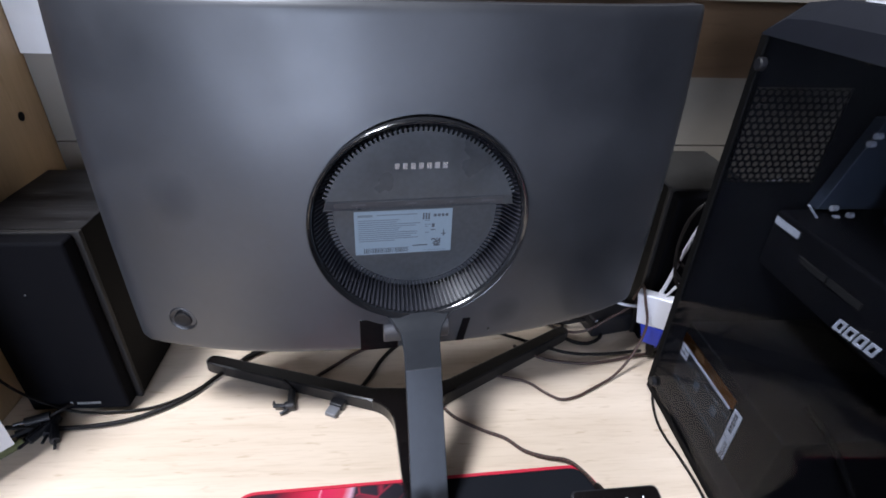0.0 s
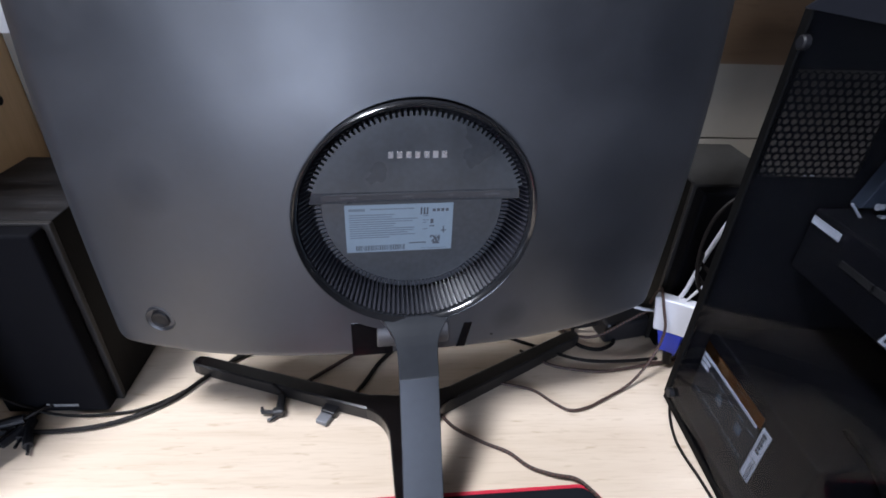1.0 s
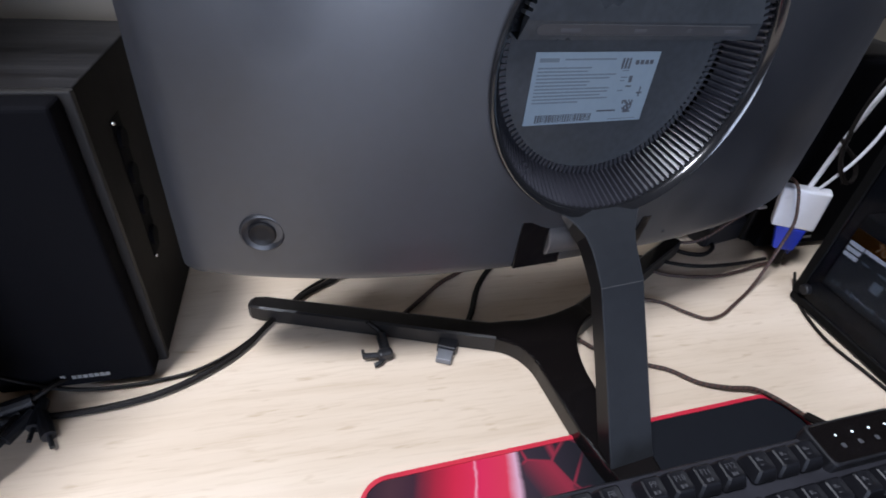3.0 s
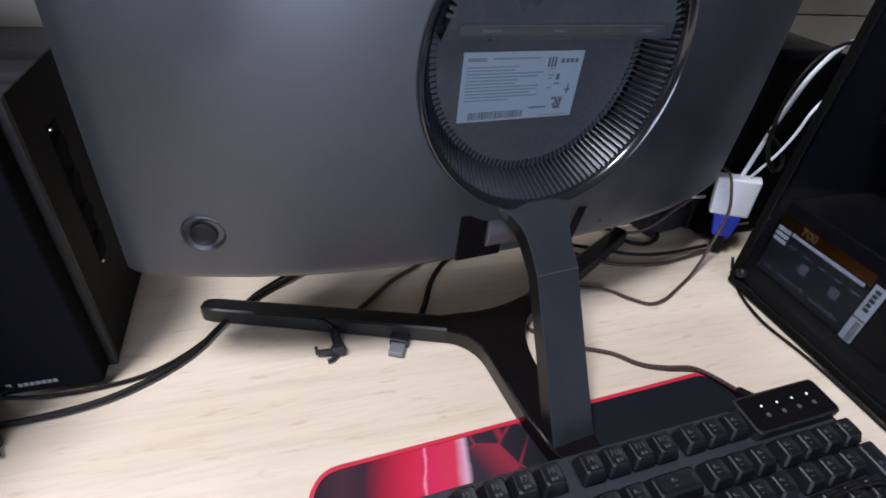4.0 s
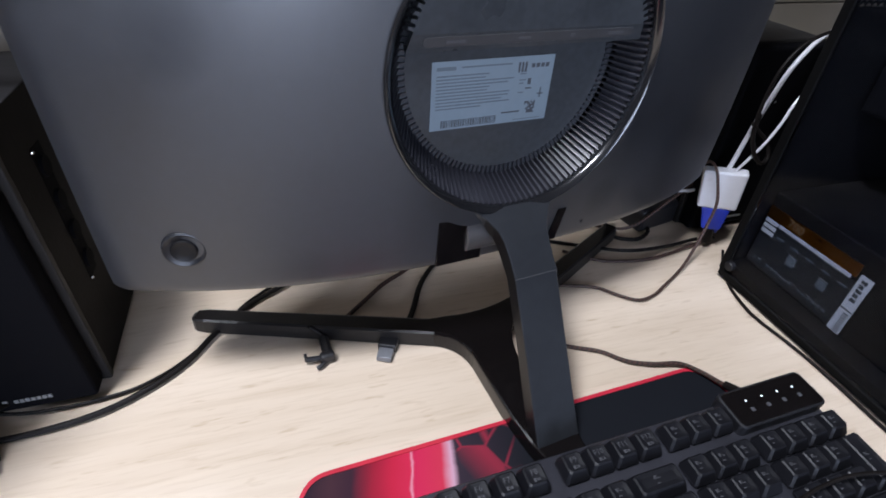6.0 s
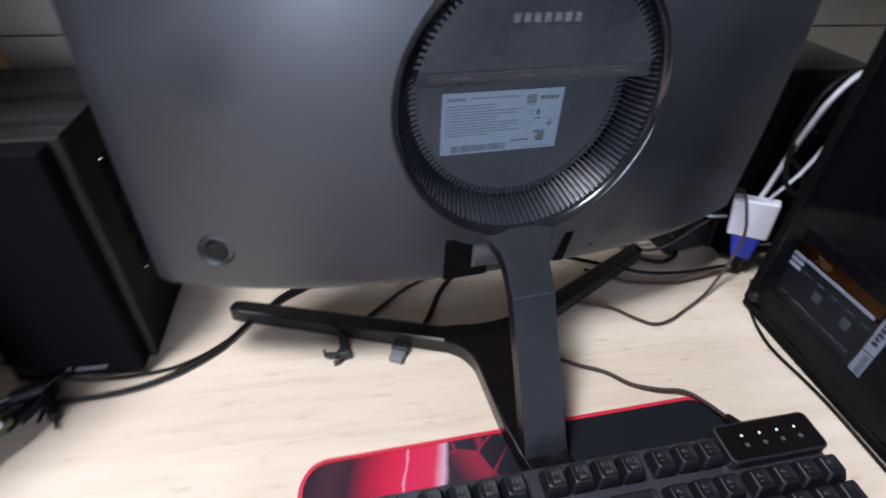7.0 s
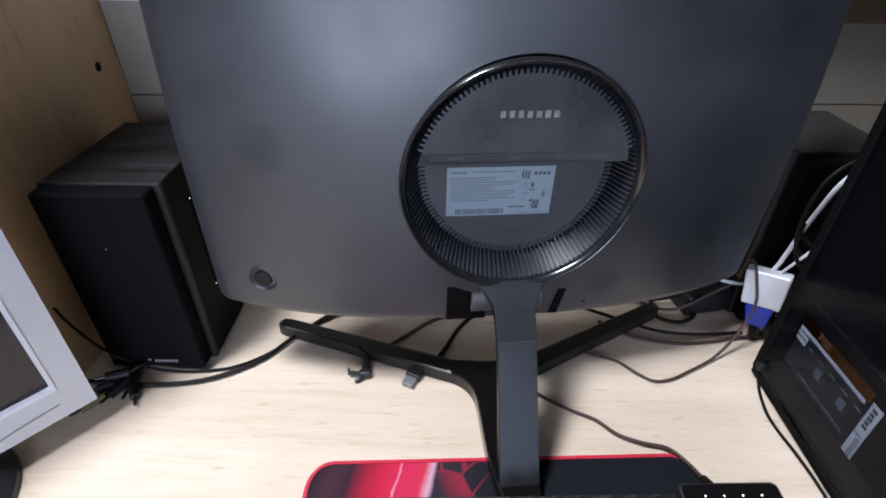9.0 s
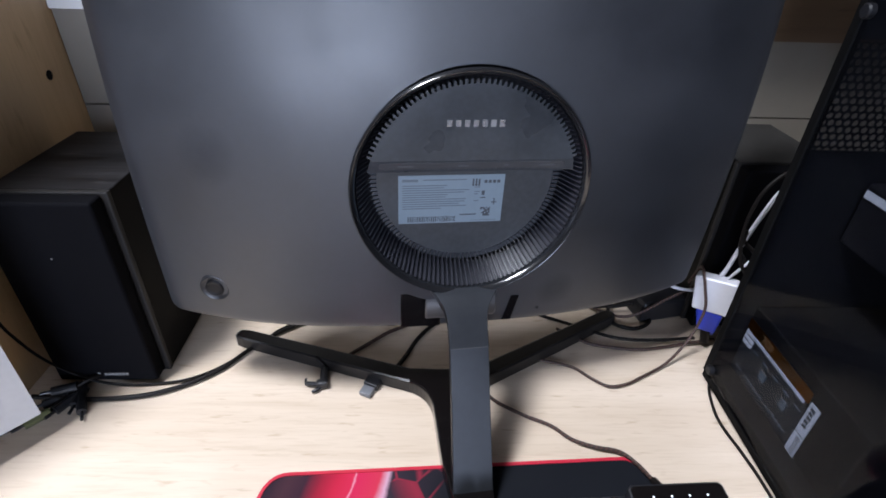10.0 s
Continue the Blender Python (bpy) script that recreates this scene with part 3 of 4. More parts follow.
for mark in ((-0.058, -0.046, -0.0009, 0.0007), (0.024, 0.027, -0.0010, 0.0010), (0.052, 0.064, -0.0009, 0.0007), (-0.012, -0.004, -0.0008, 0.0006)):
    bm = bars([mark], 0.0005, 0.0007)
    bm.transform(STRIP)
    part("marking", bm, MARKPALE, plate)
# maker's mark as plain silver blocks
LOGO = ROLL @ Matrix.Translation((-0.001, 0.0066, 0.0520)) @ pose(0, 0, 0, 90, 0, 0)
badge = part("badge", box(-0.0226, 0.0226, -0.0032, 0.0032, -0.0003, 0.00005, m=LOGO), FLOORPLASTIC, cover)
for k in range(7):
    x = -0.0195 + k * 0.0065
    bm = bmesh.new()
    add_box(bm, x - 0.0020, x + 0.0020, -0.0027, 0.0027, 0, 0.0006)
    bmesh.ops.bevel(bm, geom=bm.edges[:], offset=0.0002, segments=1, affect="EDGES")
    bm.transform(LOGO)
    part("badge_block", bm, SILVER, badge, "raised silver block")
# rating label
LAB = ROLL @ Matrix.Translation((-0.0118, 0.0303, -0.0215)) @ pose(0, 0, 0, 90, 0, 0)
bm = box(-0.0442, 0.0442, -0.0222, 0.0222, 0, 0.0003)
bm.transform(LAB)
lab = part("rating_label", bm, PAPER, monitor, "pale blue printed rating label")
rnd = random.Random(4)
pale = [(-0.041, -0.028, 0.0165, 0.0188), (-0.024, 0.012, 0.0175, 0.0185)]
for k in range(11):
    y = 0.0130 - k * 0.0021
    pale.append((-0.041, -0.041 + rnd.uniform(0.03, 0.058), y - 0.00045, y + 0.00045))
    if rnd.random() < 0.5:
        pale.append((-0.041 + 0.06, 0.018 + rnd.uniform(0.004, 0.008), y - 0.0004, y + 0.0004))
pale.append((0.018, 0.040, -0.0208, -0.0203))
bm = bars(pale, 0.0003, 0.00042)
bm.transform(LAB)
part("print", bm, INKPALE, lab)
ink = [(0.017, 0.0185, 0.012, 0.0185), (0.0195, 0.021, 0.012, 0.0185), (0.022, 0.0235, 0.012, 0.0185)]
ink += [(0.027 + 0.0036 * k, 0.0296 + 0.0036 * k, 0.0145, 0.0172) for k in range(4)]
ink += [(0.0245, 0.0290, 0.0005, 0.0014), (0.0255, 0.0280, 0.0035, 0.0075), (0.0345, 0.0390, -0.0040, -0.0030), (0.0362, 0.0372, -0.0060, 0.0005)]
ink += [(0.008, 0.022, -0.0152, -0.0142)]
x = -0.0365
while x < 0.004:
    w = rnd.choice((0.0004, 0.0007, 0.0011))
    ink.append((x, x + w, -0.0208, -0.0158))
    x += w + rnd.choice((0.0004, 0.0007))
for i in range(7):
    for j in range(7):
        if rnd.random() < 0.55:
            ink.append((0.0255 + i * 0.0012, 0.0267 + i * 0.0012, -0.0165 + j * 0.0012, -0.0153 + j * 0.0012))
bm = bars(ink, 0.0003, 0.00044)
bm.transform(LAB)
part("print", bm, INK, lab)
# joystick button
JOY = ROLL @ Matrix.Translation((-0.2150, depth(-0.2150, -0.1023) - 0.0006, -0.1023)) @ pose(0, 0, -0.0, 90, 0, -10)
bm = lathe([(0.0132, -0.001), (0.0126, 0.0008), (0.0117, 0.0011), (0.0092, -0.0003), (0.0, -0.0003)], 40)
bm.transform(JOY)
dish = part("button_dish", bm, BLACK, monitor, "round dished button surround", smooth=True)
bm = lathe([(0.0080, -0.001), (0.0079, 0.0012), (0.0071, 0.0018), (0.0052, 0.0012), (0.0030, 0.0008), (0.0, 0.0016)], 40)
bm.transform(JOY)
part("button", bm, NECKSIDE, dish, "small dark joystick button", smooth=True)
# recess for the stand below the ring
bm = box(-0.0560, -0.0200, 0.0062, 0.020, -0.1385, -0.1000, 0.0006)
bm.transform(ROLL)
part("stand_recess", bm, GLOSS, monitor, "glossy black recess beside the neck")
bm = prism([(0.0440, -0.1060), (0.0515, -0.1060), (0.0462, -0.1340), (0.0385, -0.1340)], -0.0160, -0.0062)
bm.transform(FACE)
part("stand_recess", bm, GLOSS, monitor)
bm = lathe([(0.0, 0.0004), (0.0012, 0.0004), (0.0016, 0.0), (0.0, -0.001)], 16)
bm.transform(ROLL @ Matrix.Translation((0.0715, depth(0.0715, -0.1265) - 0.0003, -0.1265)) @ pose(0, 0, 0, 90, 0, 0))
part("screw_hole", bm, BLACK, monitor)


# stand: a bent neck plate on a three-armed base
def neck():
    rows_ = []  # middle u, depth w, height z, half width, thickness, and the way across the plate
    for u, w, z, h, th in ((-0.0075, -0.114, 0.004, 0.0175, 0.016), (-0.0070, -0.102, 0.022, 0.0170, 0.015), (-0.0055, -0.072, 0.070, 0.0165, 0.014),
                           (-0.0042, -0.0425, 0.1165, 0.0165, 0.014), (-0.0040, -0.0410, 0.1190, 0.0166, 0.014), (-0.0035, -0.029, 0.1300, 0.0168, 0.015),
                           (-0.0032, -0.0215, 0.1365, 0.0175, 0.015), (-0.0028, -0.0150, 0.1415, 0.0195, 0.014), (-0.0025, -0.0100, 0.1448, 0.0228, 0.013), (-0.0022, -0.0060, 0.1470, 0.0252, 0.010),
                           (-0.0018, -0.0025, 0.1486, 0.0280, 0.007), (-0.0018, 0.0005, 0.1497, 0.0310, 0.004)):
        rows_.append((u, w, z, h, th))
    bm = bmesh.new()
    made = []
    for k, (u, w, z, h, th) in enumerate(rows_):
        a, b = rows_[max(k - 1, 0)], rows_[min(k + 1, len(rows_) - 1)]
        d = Vector((0, b[1] - a[1], b[2] - a[2])).normalized()
        nrm = Vector((0, -d.z, d.y))
        c = Vector((u, w, z))
        b_ = 0.0007
        ring = []
        for s, q in ((-h, b_), (-h + b_, 0), (h - b_, 0), (h, b_), (h - 0.001, th), (-h + 0.001, th)):
            ring.append(bm.verts.new(c + Vector((s, 0, 0)) - nrm * q))
        made.append(ring)
    for p, q in zip(made, made[1:]):
        for j in range(6):
            bm.faces.new((p[j], p[(j + 1) % 6], q[(j + 1) % 6], q[j]))
    bm.faces.new(made[0]), bm.faces.new(made[-1])
    bmesh.ops.recalc_face_normals(bm, faces=bm.faces[:])
    return bm


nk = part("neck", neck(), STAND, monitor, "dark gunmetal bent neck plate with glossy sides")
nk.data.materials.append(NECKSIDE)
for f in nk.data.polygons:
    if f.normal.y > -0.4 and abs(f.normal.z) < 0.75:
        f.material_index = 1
bm = box(-0.0207, 0.0125, -0.0004, 0.0003, -0.0003, 0.0003)
bm.transform(Matrix.Translation((0, -0.0413, 0.1185)))
part("crease", bm, MARK, nk)
bm = lathe([(0.0, -0.032), (0.0160, -0.032), (0.0170, -0.031), (0.0170, 0.031), (0.0160, 0.032), (0.0, 0.032)], 40)
bm.transform(Matrix.Translation((-0.004, 0.0190, 0.1240)) @ pose(0, 0, 0, 0, 90, 0))
part("hinge", bm, HINGE, monitor, "satin grey rounded hinge", smooth=True)


def fillet(a, b, c, n=6):
    return [tuple((1 - t) ** 2 * p + 2 * t * (1 - t) * q + t * t * r for p, q, r in zip(a, b, c)) for t in (k / n for k in range(n + 1))]


def bar(a, b, wa, wb, ha, hb):
    """A tapering bar on the desk from a to b with narrow top and rounded end."""
    bm = bmesh.new()
    av, bv = Vector((*a, 0)), Vector((*b, 0))
    d = (bv - av).normalized()
    s = Vector((-d.y, d.x, 0))
    made = []
    for t, f in ((0, 1), (0.3, 1), (0.6, 1), (0.95, 1), (0.985, 0.85), (1.0, 0.5)):
        c, w, h = av.lerp(bv, t), (wa + (wb - wa) * t) * f, (ha + (hb - ha) * t) * (0.75 + 0.25 * f)
        made.append([bm.verts.new(c + s * (w * q) + Vector((0, 0, z))) for q, z in ((-0.5, 0.0012), (-0.47, h - 0.0012), (-0.36, h), (0.36, h), (0.47, h - 0.0012), (0.5, 0.0012))])
    for p, q in zip(made, made[1:]):
        for j in range(6):
            bm.faces.new((p[j], p[(j + 1) % 6], q[(j + 1) % 6], q[j]))
    bm.faces.new(made[0]), bm.faces.new(made[-1])
    bmesh.ops.recalc_face_normals(bm, faces=bm.faces[:])
    return bm


hub = fillet((-0.050, 0.0215), (-0.030, 0.0105), (-0.0290, -0.014), 8) + [(-0.0290, -0.075), (-0.0265, -0.100), (-0.0230, -0.117), (0.0090, -0.117), (0.0115, -0.095)]
hub += fillet((0.0040, -0.045), (0.0065, 0.012), (0.046, 0.0250), 8) + [(0.042, 0.0415)] + fillet((0.034, 0.0405), (0.0, 0.031), (-0.030, 0.0385), 6) + [(-0.050, 0.0412)]
part("base_hub", prism(hub, 0.0012, 0.0165, 0.0018), GLOSS, monitor, "glossy black fork of the stand base")
part("base_arm", bar((-0.0300, 0.0231), (-0.2380, 0.1205), 0.0205, 0.0165, 0.0163, 0.0150), GLOSS, monitor, "glossy black arm of the stand base")
part("base_arm", bar((0.0240, 0.0250), (0.2110, 0.1080), 0.0205, 0.0165, 0.0163, 0.0150), GLOSS, monitor, "glossy black arm of the stand base")
for ob in monitor.children:
    if ob.name.startswith("base_arm"):
        ob.data.materials.append(BASESIDE)
        for f in ob.data.polygons:
            if f.normal.z < 0.97:
                f.material_index = 1
for u, w in ((-0.225, 0.1145), (0.2, 0.103), (-0.008, -0.105)):
    bm = lathe([(0, 0.0013), (0.006, 0.0013), (0.006, 0.0), (0, 0.0)], 16)
    bm.transform(Matrix.Translation((u, w, 0)))
    part("foot_pad", bm, RUBBER, monitor)


# ---- loudspeakers ----
def speaker(m, label):
    """Origin at the middle of the front's lower edge; depth along y."""
    sp = thing("loudspeaker", m, label, "speaker", "pair of speakers")
    w, d, h = 0.0525, 0.158, 0.214
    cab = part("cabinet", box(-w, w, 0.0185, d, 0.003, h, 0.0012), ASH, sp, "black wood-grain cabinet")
    # Only the top keeps the plain vinyl; other faces have shade in their colour.
    cab.data.materials.append(ASH_SHADED)
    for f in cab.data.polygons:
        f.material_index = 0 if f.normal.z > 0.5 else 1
    part("front_baffle", box(-w - 0.0008, w + 0.0008, 0.0125, 0.0183, 0.003, h, 0.001), EDGE, sp, "worn satin black front baffle")
    g = part("grille", box(-w + 0.002, w - 0.004, -0.006, 0.0123, 0.006, h - 0.001, 0.003, 3), CLOTH, sp, "black cloth grille")
    bm = bmesh.new()
    for k in range(9):
        x = -0.0095 + k * 0.0035
        if k < 1 or k > 1:
            add_box(bm, x, x + (0.0030 if k == 0 else 0.0026), -0.0066, -0.0058, 0.0145, 0.0175 if k else 0.0182)
    part("badge", bm, GREYPRINT, g, "small grey maker's badge")
    for z, r in ((0.145, 0.022), (0.075, 0.038)):
        bm = lathe([(r, 0.0), (r - 0.003, 0.0004), (r - 0.006, 0.0)], 40)
        bm.transform(Matrix.Translation((-0.003, -0.0058, z)) @ pose(0, 0, 0, 90, 0, 0))
        part("driver_rim", bm, CLOTH, g, smooth=True)
    bm = lathe([(0, 0.0005), (0.0009, 0.0005), (0.0012, 0), (0, 0)], 10)
    bm.transform(Matrix.Translation((-0.002, -0.0061, 0.158)) @ pose(0, 0, 0, 90, 0, 0))
    part("indicator", bm, MARK, g)
    for x in (-0.04, 0.04):
        for y in (0.02, 0.145):
            bm = lathe([(0, 0.0032), (0.006, 0.0032), (0.006, 0), (0, 0)], 14)
            bm.transform(Matrix.Translation((x, y, 0)))
            part("foot", bm, RUBBER, sp)
    return sp


left_speaker = speaker(pose(-0.3695, 0.4075, 0.0, 0, 0, 0.5), "black wood-grain loudspeaker with a cloth grille, near the side panel")
# side controls on the inner face of that speaker
ctrl = part("control_panel", box(0.0520, 0.0528, 0.053, 0.071, 0.072, 0.180, 0.0004), CLOTH, left_speaker, "recessed black side control strip")
for k in range(4):
    bm = bmesh.new()
    bmesh.ops.create_cone(bm, segments=24, radius1=0.0082, radius2=0.0070, depth=0.003, cap_ends=True, matrix=Matrix.Translation((0.0534, 0.062, 0.165 - 0.026 * k)) @ pose(0, 0, 0, 0, 90, 0))
    part("knob", bm, CLOTH, ctrl, "black turning knob", smooth=True)
for z in (0.1785, 0.0735):
    bm = bmesh.new()
    bmesh.ops.create_uvsphere(bm, u_segments=10, v_segments=6, radius=0.0014, matrix=Matrix.Translation((0.0535, 0.0535, z)))
    part("screw", bm, CHROME, ctrl)
right_speaker = speaker(pose(0.3310, 0.4985, 0.0, 0, 0, 0.5), "black wood-grain loudspeaker behind the computer case, dusty top")
part("dust_film", box(-0.0505, 0.0505, 0.014, 0.156, 0.2142, 0.2146), DUST, right_speaker, "grey film of dust")


# ---- computer case with a glass side ----
CX, CR, CF, CT, CW = 0.262, 0.417, -0.02, 0.392, 0.205
pc = thing("computer_case", pose(CX + CW / 2, (CR + CF) / 2, 0.0), "black tower computer with a smoked glass side panel", "computer")
P = Matrix.Translation((-CX - CW / 2, -(CR + CF) / 2, 0))


def pc_part(name, bm, material, label="", parent=pc, smooth=False):
    bm.transform(P)
    return part(name, bm, material, parent, label, smooth)


pc_part("base", box(CX + 0.006, CX + CW, CF, CR, 0.010, 0.020, 0.001), CASE)
pc_part("motherboard_side", box(CX + CW - 0.004, CX + CW, CF, CR, 0.0205, CT), CASE)
pc_part("front_panel", box(CX + 0.001, CX + CW, CF - 0.03, CF - 0.0005, 0.010, CT, 0.004), CASETOP)
tp = [(CR + 0.002, 0.3925), (CR - 0.004, 0.3998), (CR - 0.022, 0.4175), (CR - 0.05, 0.4220), (CF + 0.03, 0.4220), (CF - 0.03, 0.404), (CF - 0.03, 0.3925)]
bm = bmesh.new()
sides = []
for x, f in ((CX - 0.001, 0.0), (CX + 0.012, 1.0), (CX + CW - 0.012, 1.0), (CX + CW + 0.001, 0.0)):
    sides.append([bm.verts.new((x, y, z if f or z < 0.396 else 0.3925 + (z - 0.3925) * 0.55)) for y, z in tp])
for p, q in zip(sides, sides[1:]):
    for j in range(len(tp)):
        bm.faces.new((p[j], p[(j + 1) % len(tp)], q[(j + 1) % len(tp)], q[j]))
bm.faces.new(sides[0]), bm.faces.new(sides[-1])
bmesh.ops.recalc_face_normals(bm, faces=bm.faces[:])
pc_part("top_cover", bm, CASETOP, "black sloping plastic top cover")
# rear wall with the fan grille
bm = bmesh.new()
gx0, gx1, gz0, gz1 = CX + 0.010, CX + 0.095, 0.266, 0.352
for x0, x1, z0, z1 in ((CX + 0.006, gx0, 0.0205, CT), (gx1, CX + CW - 0.0045, 0.0205, CT), (gx0, gx1, 0.0205, gz0), (gx0, gx1, gz1, CT)):
    add_box(bm, x0, x1, CR - 0.0025, CR, z0, z1)
rear = pc_part("rear_wall", bm, CASE)
pitch = 0.0067
bm = bmesh.new()
cols, rws = int((gx1 - gx0) / pitch), int((gz1 - gz0) / (pitch * 0.866))
for j in range(rws + 1):
    for i in range(cols + 1):
        cx, cz = gx0 + (i + 0.5 * (j % 2)) * pitch, gz0 + j * pitch * 0.866
        if cx > gx1 or cz > gz1:
            continue
        o, q = [], []
        for k in range(6):
            a = math.pi / 6 + math.pi / 3 * k
            o.append(bm.verts.new((cx + pitch * 0.577 * math.cos(a), CR - 0.0016, cz + pitch * 0.577 * math.sin(a))))
            q.append(bm.verts.new((cx + pitch * 0.37 * math.cos(a), CR - 0.0014, cz + pitch * 0.37 * math.sin(a))))
        for k in range(6):
            bm.faces.new((o[k], o[(k + 1) % 6], q[(k + 1) % 6], q[k]))
tagged(pc_part("fan_grille", bm, CASE, "hexagonal mesh fan grille", rear), kind="stuff")
# insides
pc_part("motherboard", box(CX + CW - 0.012, CX + CW - 0.010, 0.14, 0.40, 0.10, 0.375), BOARD, "dark circuit board with heat sinks")
bm = bmesh.new()
for x0, x1, y0, y1, z0, z1 in ((0.40, 0.455, 0.25, 0.33, 0.285, 0.36), (0.425, 0.455, 0.345, 0.375, 0.26, 0.37), (0.43, 0.455, 0.25, 0.38, 0.362, 0.376)):
    add_box(bm, x0, x1, y0, y1, z0, z1)
bmesh.ops.bevel(bm, geom=bm.edges[:], offset=0.003, segments=2, affect="EDGES")
pc_part("cooler", bm, COOLER, "dark blue-grey block heat sinks")
pc_part("memory_stick", box(0.42, 0.455, 0.205, 0.212, 0.25, 0.37, 0.001), BOARD)
pc_part("memory_stick", box(0.42, 0.455, 0.190, 0.197, 0.25, 0.37, 0.001), BOARD)
gpu = pc_part("graphics_card", box(0.332, 0.45, 0.17, 0.412, 0.180, 0.240, 0.003), CASE, "black graphics card")
for k in range(4):
    y = 0.3045 - k * 0.0103
    bm = bmesh.new()
    for y0, y1, z0, z1 in ((-0.0085, 0.0, 0.0090, 0.0112), (-0.0085, -0.0062, 0.0022, 0.0090), (-0.0023, 0.0, 0.0022, 0.0090), (-0.0085, 0.0, 0.0, 0.0022)):
        add_box(bm, 0.3306, 0.3318, y + y0, y + y1, 0.1835 + z0, 0.1835 + z1)
    for v in bm.verts:
        v.co.z += 0.10 * (0.3045 - v.co.y)
        v.co.y += 0.25 * (0.19 - v.co.z)
    pc_part("badge_block", bm, STICKER, "pale outlined maker's badge block", gpu)
pc_part("sticker", box(0.3312, 0.3318, 0.376, 0.409, 0.2270, 0.2340), STICKER, "", gpu)
bm = bmesh.new()
add_box(bm, 0.3300, 0.3319, 0.331, 0.364, 0.2112, 0.2166)
add_box(bm, 0.3300, 0.3319, 0.293, 0.328, 0.2112, 0.2172)
pc_part("shroud_line", bm, DUST, "grey raised shroud strip", gpu)
# Capacitors, their glints put into the base colour.
for x, z, y in ((0.370, 0.2495, 0.394), (0.376, 0.2395, 0.394), (0.389, 0.2420, 0.394), (0.400, 0.2300, 0.394), (0.376, 0.3105, 0.394), (0.379, 0.3175, 0.394), (0.349, 0.1960, 0.394)):
    bm = bmesh.new()
    bmesh.ops.create_cone(bm, segments=16, radius1=0.0028, radius2=0.0026, depth=0.0050, cap_ends=True, matrix=Matrix.Translation((x, y, z)) @ pose(0, 0, 0, 0, 90, 0))
    pc_part("capacitor", bm, CANS, "round capacitor with its glint painted white", smooth=True)
pc_part("bracket", tube([(0.3445, 0.394, 0.2525), (0.358, 0.394, 0.2390), (0.369, 0.394, 0.2270)], 0.0011, 6), CANS, "thin bright metal bracket")
bm = prism([(0.358, 0.246), (0.455, 0.246), (0.455, 0.330), (0.384, 0.330)], -0.410, -0.398, 0.001, 1)
bm.transform(pose(0, 0, 0, 90, 0, 0))
pc_part("port_shroud", bm, COOLER, "dark blue-grey port shroud")
pc_part("cooler", box(0.398, 0.452, 0.330, 0.372, 0.245, 0.330, 0.003), COOLER, "dark blue-grey block heat sink")
psu = pc_part("power_supply", box(0.2865, 0.43, 0.255, 0.4135, 0.0205, 0.103, 0.002), CASE, "black power supply with stickers")


def sticker(name, y0, y1, z0, z1, m, x=0.2858, parent=psu):
    return pc_part(name, box(x, 0.2868, y0, y1, z0, z1), m, "", parent)


sticker("sticker", 0.314, 0.412, 0.0765, 0.0885, ORANGE)
sticker("sticker", 0.318, 0.395, 0.0725, 0.0760, STICKER)
sticker("sticker", 0.300, 0.411, 0.024, 0.0722, STICKDARK, 0.2862)
for k in range(3):
    sticker("sticker", 0.3965, 0.411, 0.0715 - k * 0.0058, 0.0755 - k * 0.0058, STICKER)
sticker("sticker", 0.300, 0.3115, 0.047, 0.0815, STICKER)
sticker("sticker", 0.300, 0.3115, 0.0195 + 0.002, 0.0455, STICKER)
bm = bmesh.new()
rnd = random.Random(3)
for k in range(16):
    y = 0.405 - k * 0.0055
    if k not in (2, 9):
        add_box(bm, 0.2856, 0.2863, y - 0.003, y, 0.0300, 0.0300 + rnd.uniform(0.0018, 0.0035))
for k in range(5):
    y = 0.392 - k * 0.017
    add_box(bm, 0.2856, 0.2863, y - 0.008, y, 0.0625, 0.0640)
    add_box(bm, 0.2856, 0.2863, y - 0.011, y - 0.002, 0.0460, 0.0560) if k % 2 else None
pc_part("print", bm, INKPALE, "", psu)
number = new("print", words("700", 0.0120, GOLD))
number.parent = psu
number.matrix_local = P @ Matrix(((0, 0, -1, 0.28575), (-1, 0, 0, 0.3800), (0, 1, 0, 0.0822), (0, 0, 0, 1)))
bm = bmesh.new()
for k in range(5):
    add_box(bm, 0.2855, 0.2858, 0.3035 + 0.0008 * (k % 2), 0.3085, 0.0555 + k * 0.0048, 0.0590 + k * 0.0048)
for k in range(9):
    add_box(bm, 0.2855, 0.2858, 0.3015, 0.3065, 0.0230 + k * 0.0024, 0.0240 + k * 0.0024)
pc_part("print", bm, INK, "", psu)
# glass side panel on four thumb screws
pc_part("bottom_rail", box(CX - 0.0005, CX + 0.0058, CF, CR, 0.0035, 0.0115, 0.0008, 1), RAIL, "black lower rail")
gp = pc_part("glass_panel", box(CX, CX + 0.004, CF, CR - 0.0074, 0.0118, CT, 0.0008, 1), PANE, "smoked glass side panel")
gp.visible_shadow = False
for y in (CR - 0.012, CF + 0.012):
    for z in (0.022, 0.372):
        bm = lathe([(0.0, 0.0052), (0.0042, 0.0052), (0.0052, 0.004), (0.0052, 0.0), (0.0, 0.0)], 18)
        bm.transform(Matrix.Translation((CX, y, z)) @ pose(0, 0, 0, 0, -90, 0))
        pc_part("thumb_screw", bm, CASE, "black thumb screw", gp, True)
bm = bmesh.new()
add_box(bm, CX - 0.0010, CX + 0.0058, CR - 0.0070, CR + 0.0006, 0.0118, CT)
pc_part("corner_post", bm, RAIL)
